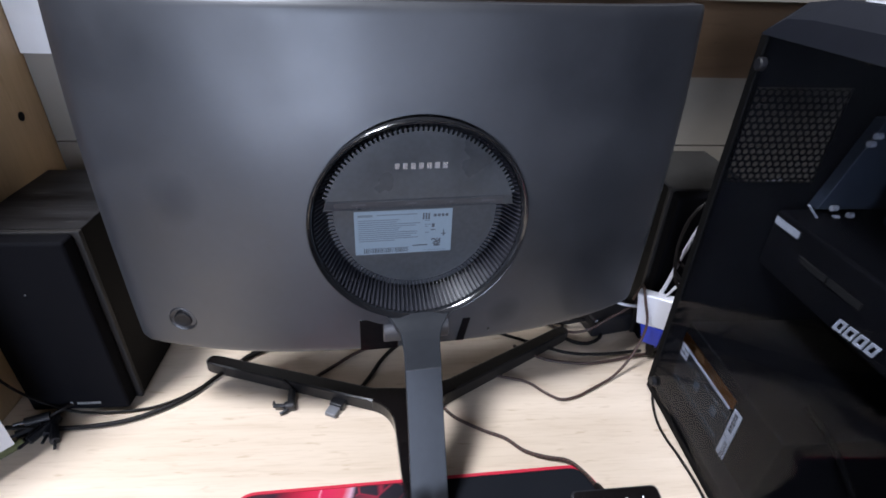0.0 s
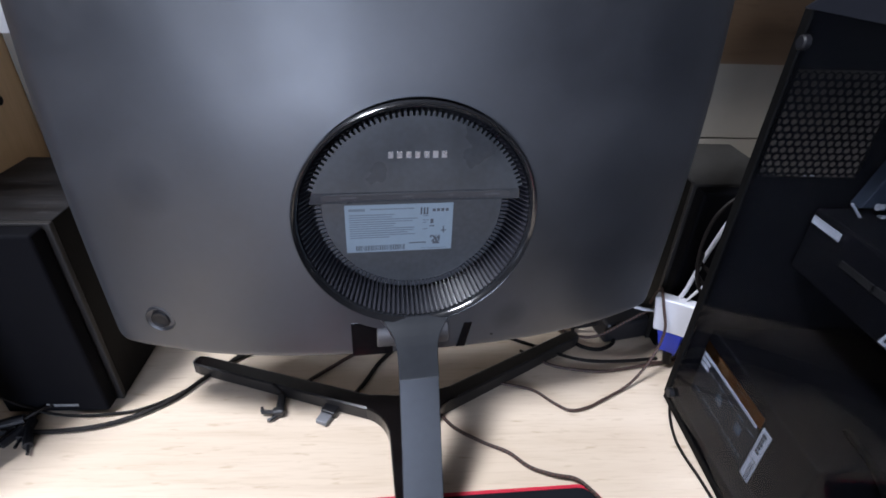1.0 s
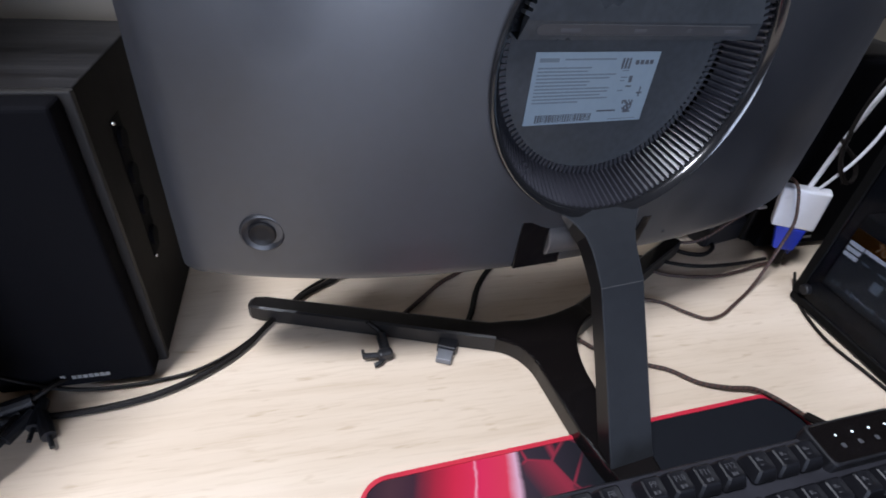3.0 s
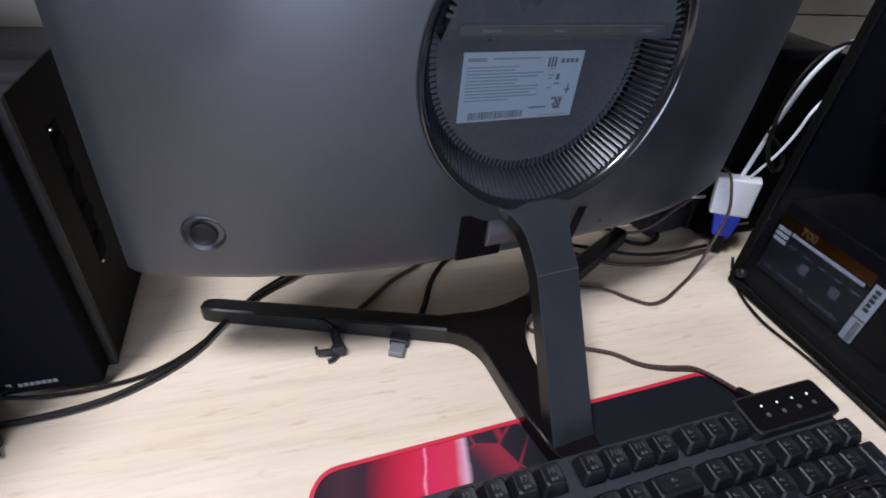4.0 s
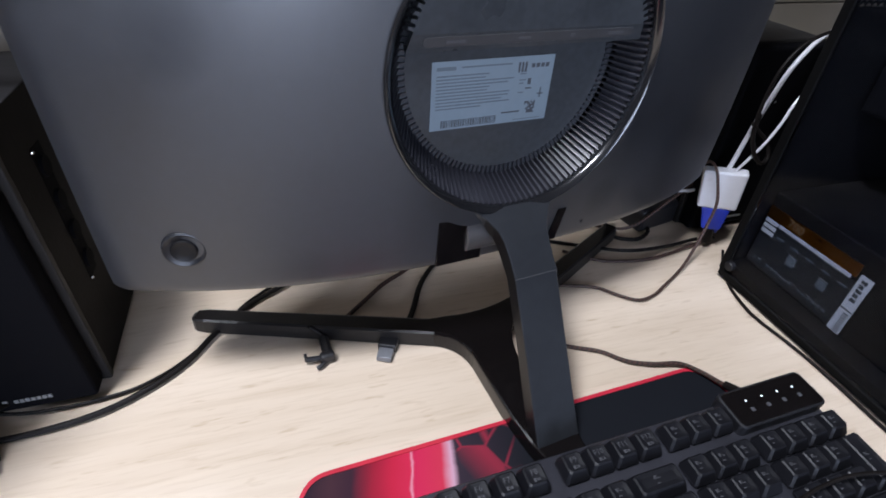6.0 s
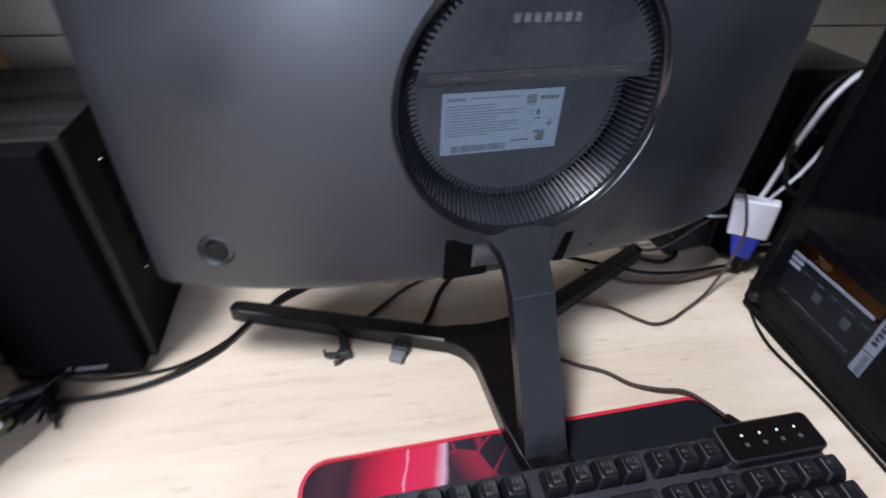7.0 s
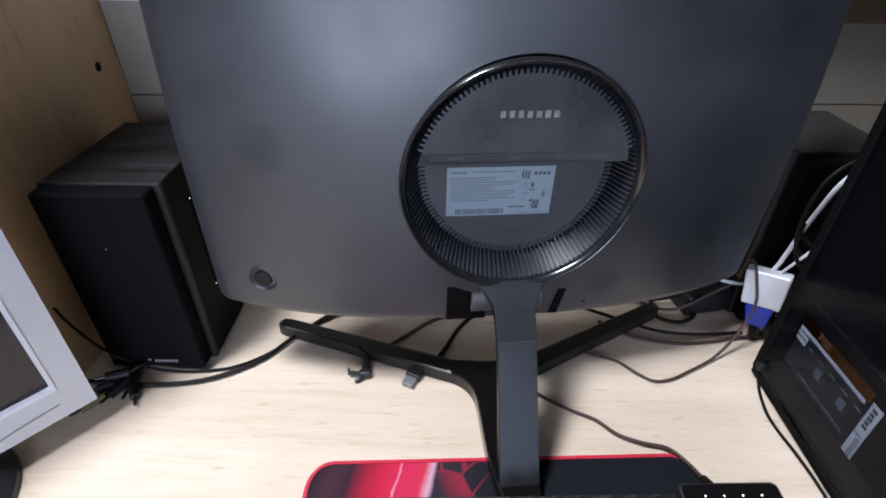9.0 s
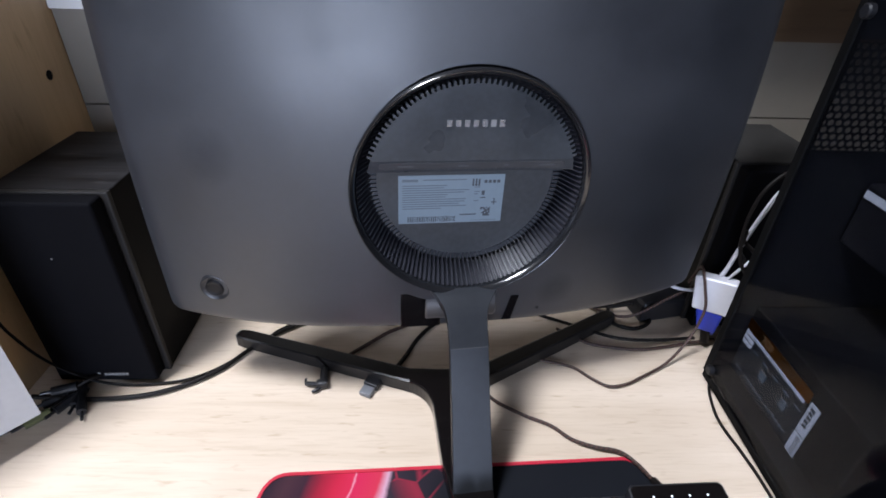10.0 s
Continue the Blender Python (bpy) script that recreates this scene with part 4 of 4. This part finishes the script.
for x in (CX + 0.03, CX + CW - 0.03):
    for y in (CF + 0.03, CR - 0.04):
        bm = lathe([(0, 0.0102), (0.013, 0.0102), (0.011, 0.0), (0, 0.0)], 20)
        bm.transform(Matrix.Translation((x, y, 0)))
        pc_part("foot", bm, RUBBER)
bm = tube([(0.325, 0.285, 0.112), (0.33, 0.25, 0.10), (0.35, 0.20, 0.04)], 0.003)
pc_part("power_lead", bm, RAIL, "", smooth=True)
paper = thing("paper_sheet", pose(0.353, 0.27, 0.4223), "white printed paper sheet on the computer case", "paper")
part("sheet", box(-0.07, 0.07, -0.10, 0.085, 0.0, 0.0008), WHITEP, paper)
bm = bmesh.new()
rnd = random.Random(6)
for k in range(12):
    for j in range(5):
        x = -0.06 + j * 0.024
        add_box(bm, x, x + rnd.uniform(0.008, 0.02), 0.075 - k * 0.014 - 0.003, 0.075 - k * 0.014, 0.0008, 0.001)
part("print", bm, INK, paper)


# ---- mouse mat ----
mm = thing("mouse_mat", pose(-0.0125, 0.3065, 0.0, 0, 0, 2.9), "dark gaming mouse mat with red stitched edge", "mouse mat")
W, CH, DP = 0.162, 0.013, 0.235


def mat_line(i):
    return fillet((-W - 0.012 + i, -0.030), (-W - 0.012 + i, -0.016), (-W - 0.006 + i * 0.8, -0.009 - i * 0.5), 4) + fillet((-W - 0.005 + i * 0.7, -0.0075 - i * 0.6), (-W + 0.001 + i * 0.6, -i), (-W + 0.012, -i), 4) + [(W - 0.012, -i)] + fillet((W - 0.010, -i), (W + 0.004 - i, -i), (W + 0.012 - i, -0.026), 5)[1:] + [(W + 0.014 - i, -DP), (-W - 0.012 + i, -DP)]


part("surface", prism(mat_line(0.0028), 0.0003, 0.0026), MATPRINT, mm, "printed cloth with red and pale shards")
o_, i_ = mat_line(0.0), mat_line(0.0036)
bm = bmesh.new()
lo = [bm.verts.new((x, y, 0.0002)) for x, y in o_]
up = [bm.verts.new((x * 0.999, y - 0.0003, 0.0032)) for x, y in o_]
tn = [bm.verts.new((x, y, 0.0034)) for x, y in i_]
dn = [bm.verts.new((x, y, 0.0020)) for x, y in i_]
for p, q in ((lo, up), (up, tn), (tn, dn)):
    for j in range(len(o_)):
        bm.faces.new((p[j], p[(j + 1) % len(o_)], q[(j + 1) % len(o_)], q[j]))
bmesh.ops.recalc_face_normals(bm, faces=bm.faces[:])
part("stitched_edge", bm, RED, mm, "red stitched edging")

# ---- keyboard ----
# Origin at the middle of its rear edge; rows run towards -y.
kb = thing("keyboard", pose(-0.0125, 0.2625, 0.0035, 3.5, 0, 2.2), "black full-size mechanical gaming keyboard", "keyboard")
HW, KD = 0.2185, 0.132
part("housing", box(-HW, HW, -KD, 0.0, 0.0045, 0.0165, 0.003), BLACK, kb, "black plastic housing")
part("top_plate", box(-HW + 0.003, HW - 0.003, -KD + 0.003, -0.002, 0.0160, 0.0182, 0.0006, 1), PLATE, kb, "dark brushed metal plate")
for x in (-0.18, 0.18):
    part("foot", box(x - 0.012, x + 0.012, -0.022, -0.012, -0.0035, 0.005), RUBBER, kb)
    part("foot", box(x - 0.012, x + 0.012, -KD + 0.006, -KD + 0.016, 0.0042, 0.0055), RUBBER, kb)
UNIT = 0.01905
key_mesh = {}


def key_shape(w, tall):
    bm = bmesh.new()
    rows_ = []
    h = UNIT * w / 2 - 0.0006
    hd = UNIT * tall / 2 - 0.0006
    for sx, sy, z, dy in ((h, hd, 0.0, 0), (h, hd, 0.0020, 0), (h - 0.0022, hd - 0.0022, 0.0092, 0.0008), (h - 0.0032, hd - 0.0032, 0.0100, 0.0008), (h - 0.0060, hd - 0.0060, 0.0094, 0.0008)):
        c = 0.0014
        rows_.append([bm.verts.new((x, y + dy, z)) for x, y in ((-sx + c, -sy), (sx - c, -sy), (sx, -sy + c), (sx, sy - c), (sx - c, sy), (-sx + c, sy), (-sx, sy - c), (-sx, -sy + c))])
    for p, q in zip(rows_, rows_[1:]):
        for j in range(8):
            bm.faces.new((p[j], p[(j + 1) % 8], q[(j + 1) % 8], q[j]))
    bm.faces.new(rows_[-1])
    bmesh.ops.recalc_face_normals(bm, faces=bm.faces[:])
    me = bpy.data.meshes.new("key")
    bm.to_mesh(me)
    bm.free()
    me.materials.append(KEYCAP)
    return me


def key(x, y, w=1.0, legend="", sub=0, tall=1):
    """x: units from the left of Esc; y: units below the function row."""
    if (w, tall) not in key_mesh:
        key_mesh[w, tall] = key_shape(w, tall)
    ob = new("key", key_mesh[w, tall])
    ob.parent = kb
    ob.location = (-HW + 0.0045 + (x + w / 2) * UNIT * 0.9995, -0.0155 - (y + (tall - 1) / 2) * UNIT, 0.0205)
    if legend:
        t = new("legend", words(legend, 0.0052, LEGEND))
        t.parent, t.location = ob, (0, 0.0024, 0.0098)
        s = new("legend", bpy.data.meshes.new("legend"))
        bm = bars([(-0.0022, -0.0006, -0.0036, -0.0014), (0.0, 0.0004, -0.0036, -0.0014), (0.0010, 0.0022, -0.0034, -0.0016)], 0.0096, 0.0099)
        bm.to_mesh(s.data)
        bm.free()
        s.data.materials.append(LEGEND)
        s.parent = ob
    elif sub:
        s = new("legend", legend_bar)
        s.parent = ob


legend_bar = bpy.data.meshes.new("legend")
bm = bars([(-0.0032, -0.0019, 0.0014, 0.0036), (-0.0013, -0.0009, 0.0014, 0.0036), (-0.0005, 0.0010, 0.0014, 0.0020), (-0.0030, -0.0008, -0.0016, -0.0010)], 0.0096, 0.0099)
bm.to_mesh(legend_bar)
bm.free()
legend_bar.materials.append(LEGEND)
key(0, 0, sub=1)
for g, x in enumerate((2, 6.5, 11)):
    for k in range(4):
        key(x + k, 0, legend="F%d" % (g * 4 + k + 1))
for k in range(3):
    key(15.25 + k, 0, sub=1)
ROWS_Y = (1.35, 2.35, 3.35, 4.35, 5.35)
for k in range(13):
    key(k, ROWS_Y[0], sub=1)
key(13, ROWS_Y[0], 2, sub=1)
key(0, ROWS_Y[1], 1.5, sub=1)
for k in range(12):
    key(1.5 + k, ROWS_Y[1], sub=1)
key(13.5, ROWS_Y[1], 1.5, sub=1)
key(0, ROWS_Y[2], 1.75, sub=1)
for k in range(11):
    key(1.75 + k, ROWS_Y[2], sub=1)
key(12.75, ROWS_Y[2], 2.25, sub=1)
key(0, ROWS_Y[3], 2.25, sub=1)
for k in range(10):
    key(2.25 + k, ROWS_Y[3], sub=1)
key(12.25, ROWS_Y[3], 2.75, sub=1)
x = 0
for w in (1.25, 1.25, 1.25, 6.25, 1.25, 1.25, 1.25, 1.25):
    key(x, ROWS_Y[4], w)
    x += w
for r in (0, 1):
    for k in range(3):
        key(15.25 + k, ROWS_Y[r], sub=1)
key(16.25, ROWS_Y[3], sub=1)
for k in range(3):
    key(15.25 + k, ROWS_Y[4], sub=1)
for r in range(4):
    for k in range(3):
        key(18.5 + k, ROWS_Y[r], sub=1)
key(18.5, ROWS_Y[4], 2, sub=1), key(20.5, ROWS_Y[4], sub=1), key(21.5, ROWS_Y[0], sub=1), key(21.5, ROWS_Y[1], sub=1, tall=2), key(21.5, ROWS_Y[3], sub=1, tall=2)
def rounded(x0, x1, y0, y1, r):
    pts_ = []
    for cx, cy, a in ((x1 - r, y1 - r, 0), (x0 + r, y1 - r, 90), (x0 + r, y0 + r, 180), (x1 - r, y0 + r, 270)):
        pts_ += [(cx + r * math.cos(radians(a + 15 * k)), cy + r * math.sin(radians(a + 15 * k))) for k in range(7)]
    return pts_


led = part("indicator_panel", prism(rounded(0.1350, 0.2155, -0.0280, 0.0020, 0.0050), 0.0175, 0.0284, 0.0012), BLACK, kb, "black indicator panel")
part("cover_plate", prism(rounded(0.1368, 0.2137, -0.0262, 0.0002, 0.0040), 0.0284, 0.0289, 0.0003, 1), GLOSS, led, "glossy black cover plate")
for k in range(4):
    bm = lathe([(0.0, 0.0291), (0.0008, 0.0291), (0.0009, 0.0288), (0.0, 0.0288)], 12)
    bm.transform(Matrix.Translation((0.1535 + k * 0.0150, -0.0092, 0)))
    part("indicator", bm, LED, led, "white indicator light")
    part("symbol", box(0.1535 + k * 0.0150 - 0.0016, 0.1535 + k * 0.0150 + 0.0016, -0.0180, -0.0150, 0.0289, 0.02915), LEGEND, led)

# ---- cables and small things on the desk ----
cable("keyboard_cable", [(0.0060, 0.4060, 0.0024), (0.016, 0.395, 0.0026), (0.030, 0.378, 0.0026), (0.056, 0.361, 0.0026), (0.080, 0.349, 0.0026), (0.097, 0.333, 0.003), (0.117, 0.323, 0.005), (0.138, 0.317, 0.0062), (0.150, 0.303, 0.007), (0.157, 0.285, 0.010), (0.160, 0.270, 0.017)], 0.0018, BRAID, "brown and black braided keyboard cable on the desk")
part("plug_boot", tube([(0.157, 0.286, 0.010), (0.160, 0.269, 0.0175)], 0.0034), RUBBER, None)
tagged(bpy.data.objects["plug_boot"], "black ribbed cable boot at the keyboard's rear", "cable boot")
cable("braided_cable", [(0.066, 0.4425, 0.003), (0.088, 0.437, 0.003), (0.119, 0.427, 0.003), (0.137, 0.410, 0.003), (0.153, 0.399, 0.003), (0.172, 0.402, 0.003), (0.190, 0.411, 0.003), (0.225, 0.430, 0.005), (0.247, 0.443, 0.020), (0.259, 0.450, 0.044), (0.261, 0.4515, 0.069), (0.256, 0.4555, 0.091), (0.254, 0.461, 0.103), (0.257, 0.473, 0.106), (0.262, 0.486, 0.098), (0.262, 0.497, 0.07)], 0.0016, BRAID, "brown braided cable looped over the white adapter")
cable("braided_cable", [(0.115, 0.490, 0.003), (0.128, 0.480, 0.003), (0.153, 0.463, 0.003), (0.199, 0.455, 0.003), (0.235, 0.459, 0.003), (0.262, 0.464, 0.004), (0.300, 0.470, 0.006)], 0.0018, BRAID, "brown braided cable lying on the desk")
cable("black_cable", [(0.090, 0.520, 0.003), (0.140, 0.495, 0.003), (0.180, 0.470, 0.0075), (0.225, 0.466, 0.0075), (0.275, 0.470, 0.008)], 0.0020, RUBBER, "black cable lying on the desk behind the stand")
cable("black_cable", [(0.150, 0.545, 0.004), (0.200, 0.503, 0.012), (0.250, 0.505, 0.040), (0.300, 0.515, 0.065)], 0.0018, BRAID, "thin brown cable running up behind the adapter")
cable("black_cable", [(0.14, 0.56, 0.004), (0.19, 0.545, 0.004), (0.225, 0.53, 0.006), (0.235, 0.505, 0.004), (0.21, 0.49, 0.004), (0.185, 0.505, 0.004), (0.20, 0.54, 0.009), (0.26, 0.56, 0.004)], 0.0024, RUBBER, "black coiled cable on the desk behind the monitor")
cable("case_cable", [(0.285, 0.440, 0.012), (0.275, 0.423, 0.004), (0.2605, 0.396, 0.0022), (0.2525, 0.366, 0.0022), (0.2520, 0.345, 0.0022), (0.2560, 0.318, 0.0022), (0.2588, 0.285, 0.0022), (0.2585, 0.232, 0.0022), (0.257, 0.15, 0.0025), (0.262, 0.05, 0.0025)], 0.0015, RUBBER, "dark cable running along the computer case")
cable("speaker_cable", [(-0.43, 0.375, 0.012), (-0.405, 0.378, 0.007), (-0.375, 0.379, 0.004), (-0.340, 0.382, 0.004), (-0.312, 0.389, 0.004), (-0.285, 0.403, 0.004), (-0.262, 0.422, 0.004), (-0.245, 0.446, 0.004), (-0.228, 0.467, 0.004), (-0.208, 0.485, 0.004), (-0.172, 0.508, 0.004), (-0.12, 0.545, 0.004)], 0.0023, RUBBER, "thick black speaker cable on the desk")
cable("speaker_cable", [(-0.446, 0.398, 0.090), (-0.441, 0.399, 0.070), (-0.426, 0.400, 0.040), (-0.402, 0.400, 0.018), (-0.375, 0.399, 0.006), (-0.345, 0.399, 0.003), (-0.318, 0.401, 0.003), (-0.295, 0.406, 0.003), (-0.272, 0.419, 0.003), (-0.250, 0.440, 0.003), (-0.232, 0.463, 0.003), (-0.216, 0.485, 0.003), (-0.188, 0.508, 0.003), (-0.15, 0.54, 0.003)], 0.0014, RUBBER, "thin black speaker cable on the desk")
cable("black_cable", [(-0.130, 0.443, 0.003), (-0.105, 0.466, 0.003), (-0.087, 0.482, 0.003), (-0.060, 0.499, 0.003), (-0.02, 0.53, 0.003)], 0.0021, BRAID, "dark braided cable under the monitor")
cable("black_cable", [(-0.078, 0.420, 0.003), (-0.066, 0.442, 0.003), (-0.052, 0.472, 0.003), (-0.030, 0.500, 0.003), (0.01, 0.53, 0.003)], 0.0026, RUBBER, "black cable under the monitor")

cable("thin_cable", [(-0.462, 0.312, 0.0012), (-0.455, 0.323, 0.0012), (-0.441, 0.337, 0.0012), (-0.424, 0.348, 0.003)], 0.0010, RUBBER, "thin brown lead running from the plugs under the small screen")
cable("thin_cable", [(0.255, 0.150, 0.0025), (0.232, 0.163, 0.012), (0.208, 0.176, 0.036), (0.186, 0.1835, 0.0385), (0.166, 0.188, 0.0385), (0.146, 0.189, 0.0385), (0.118, 0.186, 0.0380), (0.09, 0.178, 0.0380), (0.06, 0.16, 0.0375), (0.03, 0.125, 0.030), (0.01, 0.10, 0.003)], 0.0013, RUBBER, "thin black lead lying across the keyboard's number keys")
# white adapter with its blue plug, standing by the case's rear corner
AD = pose(0.2840, 0.4640, 0.0, 3, -6, -38)
adp = thing("video_adapter", AD, "white video adapter with a blue plug, standing on end", "adapter")
bm = box(-0.0212, 0.0212, -0.007, 0.007, 0.0555, 0.100, 0.0026, 3)
for v in bm.verts:
    v.co.x *= 0.90 + 0.10 * (v.co.z - 0.0555) / 0.0445
part("body", bm, WHITEP, adp, "glossy white plastic body")
bm = box(-0.0138, 0.0138, -0.0065, 0.0065, 0.028, 0.0560, 0.002, 2)
for v in bm.verts:
    v.co.x *= 0.66 + 0.34 * min(1, max(0, (v.co.z - 0.028) / 0.014))
part("plug", bm, BLUE, adp, "blue plug")
part("plug_boot", tube([(0, 0, 0.030), (0, 0, 0.021), (0.001, 0.001, 0.008)], 0.0050), RUBBER, adp, "black cable boot")
part("screw", box(0.0050, 0.0085, -0.002, 0.002, 0.0215, 0.0300, 0.001), BLUE, adp)
cable("white_cable", [(0.276, 0.468, 0.098), (0.281, 0.470, 0.108), (0.285, 0.471, 0.124), (0.290, 0.471, 0.150), (0.297, 0.471, 0.178), (0.305, 0.472, 0.199), (0.325, 0.477, 0.219), (0.36, 0.492, 0.226), (0.42, 0.53, 0.2185)], 0.0023, WHITEP, "white video cable rising behind the computer case")
cable("white_cable", [(0.280, 0.462, 0.099), (0.285, 0.457, 0.116), (0.295, 0.455, 0.134), (0.304, 0.455, 0.155), (0.309, 0.456, 0.170), (0.325, 0.460, 0.185), (0.36, 0.47, 0.19)], 0.0015, WHITEP, "thin white cable beside the adapter")
cable("white_cable", [(0.242, 0.512, 0.060), (0.252, 0.510, 0.054), (0.268, 0.508, 0.051), (0.282, 0.504, 0.053), (0.292, 0.496, 0.066)], 0.0020, WHITEP, "white cable curving behind the adapter")
cable("black_cable", [(0.300, 0.457, 0.108), (0.294, 0.459, 0.120), (0.280, 0.460, 0.138), (0.276, 0.460, 0.157), (0.275, 0.460, 0.180), (0.280, 0.460, 0.207), (0.298, 0.462, 0.226), (0.335, 0.47, 0.233), (0.39, 0.50, 0.2185)], 0.0017, RUBBER, "thin black cable looping up behind the case")
cable("black_cable", [(0.282, 0.464, 0.160), (0.279, 0.459, 0.140), (0.284, 0.453, 0.122), (0.294, 0.450, 0.113), (0.302, 0.452, 0.118), (0.299, 0.458, 0.132), (0.288, 0.465, 0.143), (0.280, 0.466, 0.150)], 0.0020, RUBBER, "black cable tied round the white cables")
# black power brick in the dark behind the adapter
brick = thing("power_adapter", pose(0.262, 0.535, 0.0, 0, 0, 12), "black power adapter lying behind the monitor", "power adapter")
part("body", box(-0.045, 0.03, -0.022, 0.022, 0.0, 0.03, 0.004), BLACK, brick)
part("lead", tube([(-0.045, 0, 0.015), (-0.07, 0.005, 0.010), (-0.10, 0.02, 0.004)], 0.0025), RUBBER, brick, smooth=True)

# angled dc plug and small usb plug by the stand's arm
dc = thing("angled_plug", pose(-0.1545, 0.4045, 0.0, 0, 0, 8), "small black angled power plug on the desk", "plug")
part("body", tube([(0.0035, -0.006, 0.006), (0.0040, 0.006, 0.006), (0.0045, 0.014, 0.0065)], 0.0042, 10), BLACK, dc, smooth=True)
part("elbow", box(-0.0035, 0.0085, -0.0105, -0.0030, 0.0018, 0.0105, 0.002), BLACK, dc)
part("tip", tube([(-0.003, -0.006, 0.006), (-0.014, -0.004, 0.0062)], 0.0024, 10), BLACK, dc, smooth=True)
part("prong", box(-0.0155, -0.0130, -0.0045, 0.001, 0.0035, 0.009, 0.0006), BLACK, dc)
part("clip", tube([(0.002, -0.008, 0.004), (-0.004, -0.0125, 0.0035), (-0.008, -0.0130, 0.0030)], 0.0019, 8), BLACK, dc, smooth=True)
part("lead", tube([(0.0045, 0.014, 0.0065), (0.0030, 0.0180, 0.0095), (-0.0010, 0.0205, 0.0130), (-0.0050, 0.0225, 0.0165)], 0.0023, 8), RUBBER, dc, smooth=True)
us = thing("usb_receiver", pose(-0.1005, 0.3975, 0.0, 0, 0, -24), "small black wireless receiver plug on the desk", "plug")
part("shell", box(-0.0080, 0.0080, -0.002, 0.0115, 0.0004, 0.0085, 0.0015), BLACK, us)
part("connector", box(-0.0062, 0.0062, -0.0135, -0.0022, 0.0016, 0.0066, 0.0004), mat("dull_plug_metal", (0.20, 0.205, 0.22), 0.45, metal=0.4), us, "dull metal plug")

# audio plugs in a heap by the speaker
for k, (x, y, r, z) in enumerate(((-0.408, 0.379, 35, 0.005), (-0.397, 0.376, 65, 0.005), (-0.413, 0.357, 50, 0.005), (-0.390, 0.384, 95, 0.005), (-0.400, 0.385, 20, 0.0135), (-0.384, 0.374, 120, 0.005))):
    pl = thing("audio_plug", pose(x, y, z, 0, 0, r), "small dark audio plug in a heap by the speaker", "plug", "audio plugs")
    part("body", tube([(-0.014, 0, 0), (0.008, 0, 0)], 0.0045, 10), (GREEN if k == 2 else BLACK), pl, smooth=True)
    part("tip", tube([(-0.014, 0, 0), (-0.024, 0, 0)], 0.0016, 8), BLACK, pl, smooth=True)
    part("lead", tube([(0.008, 0, 0), (0.02, 0.003, 0.003), (0.03, 0.010, 0.000)], 0.0018, 8), RUBBER, pl, smooth=True)

# pale framed screen on a round black base at the desk's side
SCR = pose(-0.392, 0.340, 0.0, 0, 0, math.degrees(math.atan2(0.0615, 0.0505)))
fs = thing("small_screen", SCR, "pale grey framed screen, switched off, on a round black base", "screen")
FW, FH, FB = 0.32, 0.29, 0.030
S = 0.022
bm = bmesh.new()
for x0, x1, z0, z1 in ((-FW, -FW + S, FB, FH), (-S, 0.0, FB, FH), (-FW + S, -S, FB, FB + 0.032), (-FW + S, -S, FH - S, FH)):
    add_box(bm, x0, x1, 0.0, 0.028, z0, z1)
part("frame", bm, GREYWHITE, fs, "pale grey plastic frame")
part("panel", box(-FW + S, -S, 0.005, 0.024, FB + 0.032, FH - S), SCREEN, fs, "dark switched-off screen")
part("back_shell", box(-FW + 0.01, -0.01, 0.0285, 0.06, FB + 0.01, FH - 0.01, 0.012), GREYWHITE, fs, "pale rear shell")
bm = bmesh.new()
for x0, x1, z0, z1 in ((-S - 0.0035, -S, FB + 0.032, FH - S), (-FW + S, -S - 0.0035, FB + 0.032, FB + 0.0355), (-FW + S, -FW + S + 0.0035, FB + 0.0355, FH - S)):
    add_box(bm, x0, x1, -0.0008, 0.0048, z0, z1)
part("inner_trim", bm, WHITEP, fs, "thin white inner trim")
part("trim_line", tube([(-0.026, -0.0006, FB + 0.016), (-0.05, -0.0006, FB + 0.0145), (-0.072, -0.0006, FB + 0.012), (-0.084, -0.0006, FB + 0.006), (-0.10, -0.0006, FB + 0.006)], 0.0009, 6), SILVER, fs, smooth=True)
bm = lathe([(0.0, 0.020), (0.05, 0.018), (0.076, 0.013), (0.084, 0.007), (0.085, 0.0), (0.0, 0.0)], 56)
bm.transform(SCR.inverted() @ Matrix.Translation((-0.505, 0.232, 0.0)))
part("base", bm, BLACK, fs, "round black base", smooth=True)
part("base_neck", box(-0.19, -0.13, 0.022, 0.05, 0.012, 0.075, 0.006), BLACK, fs)
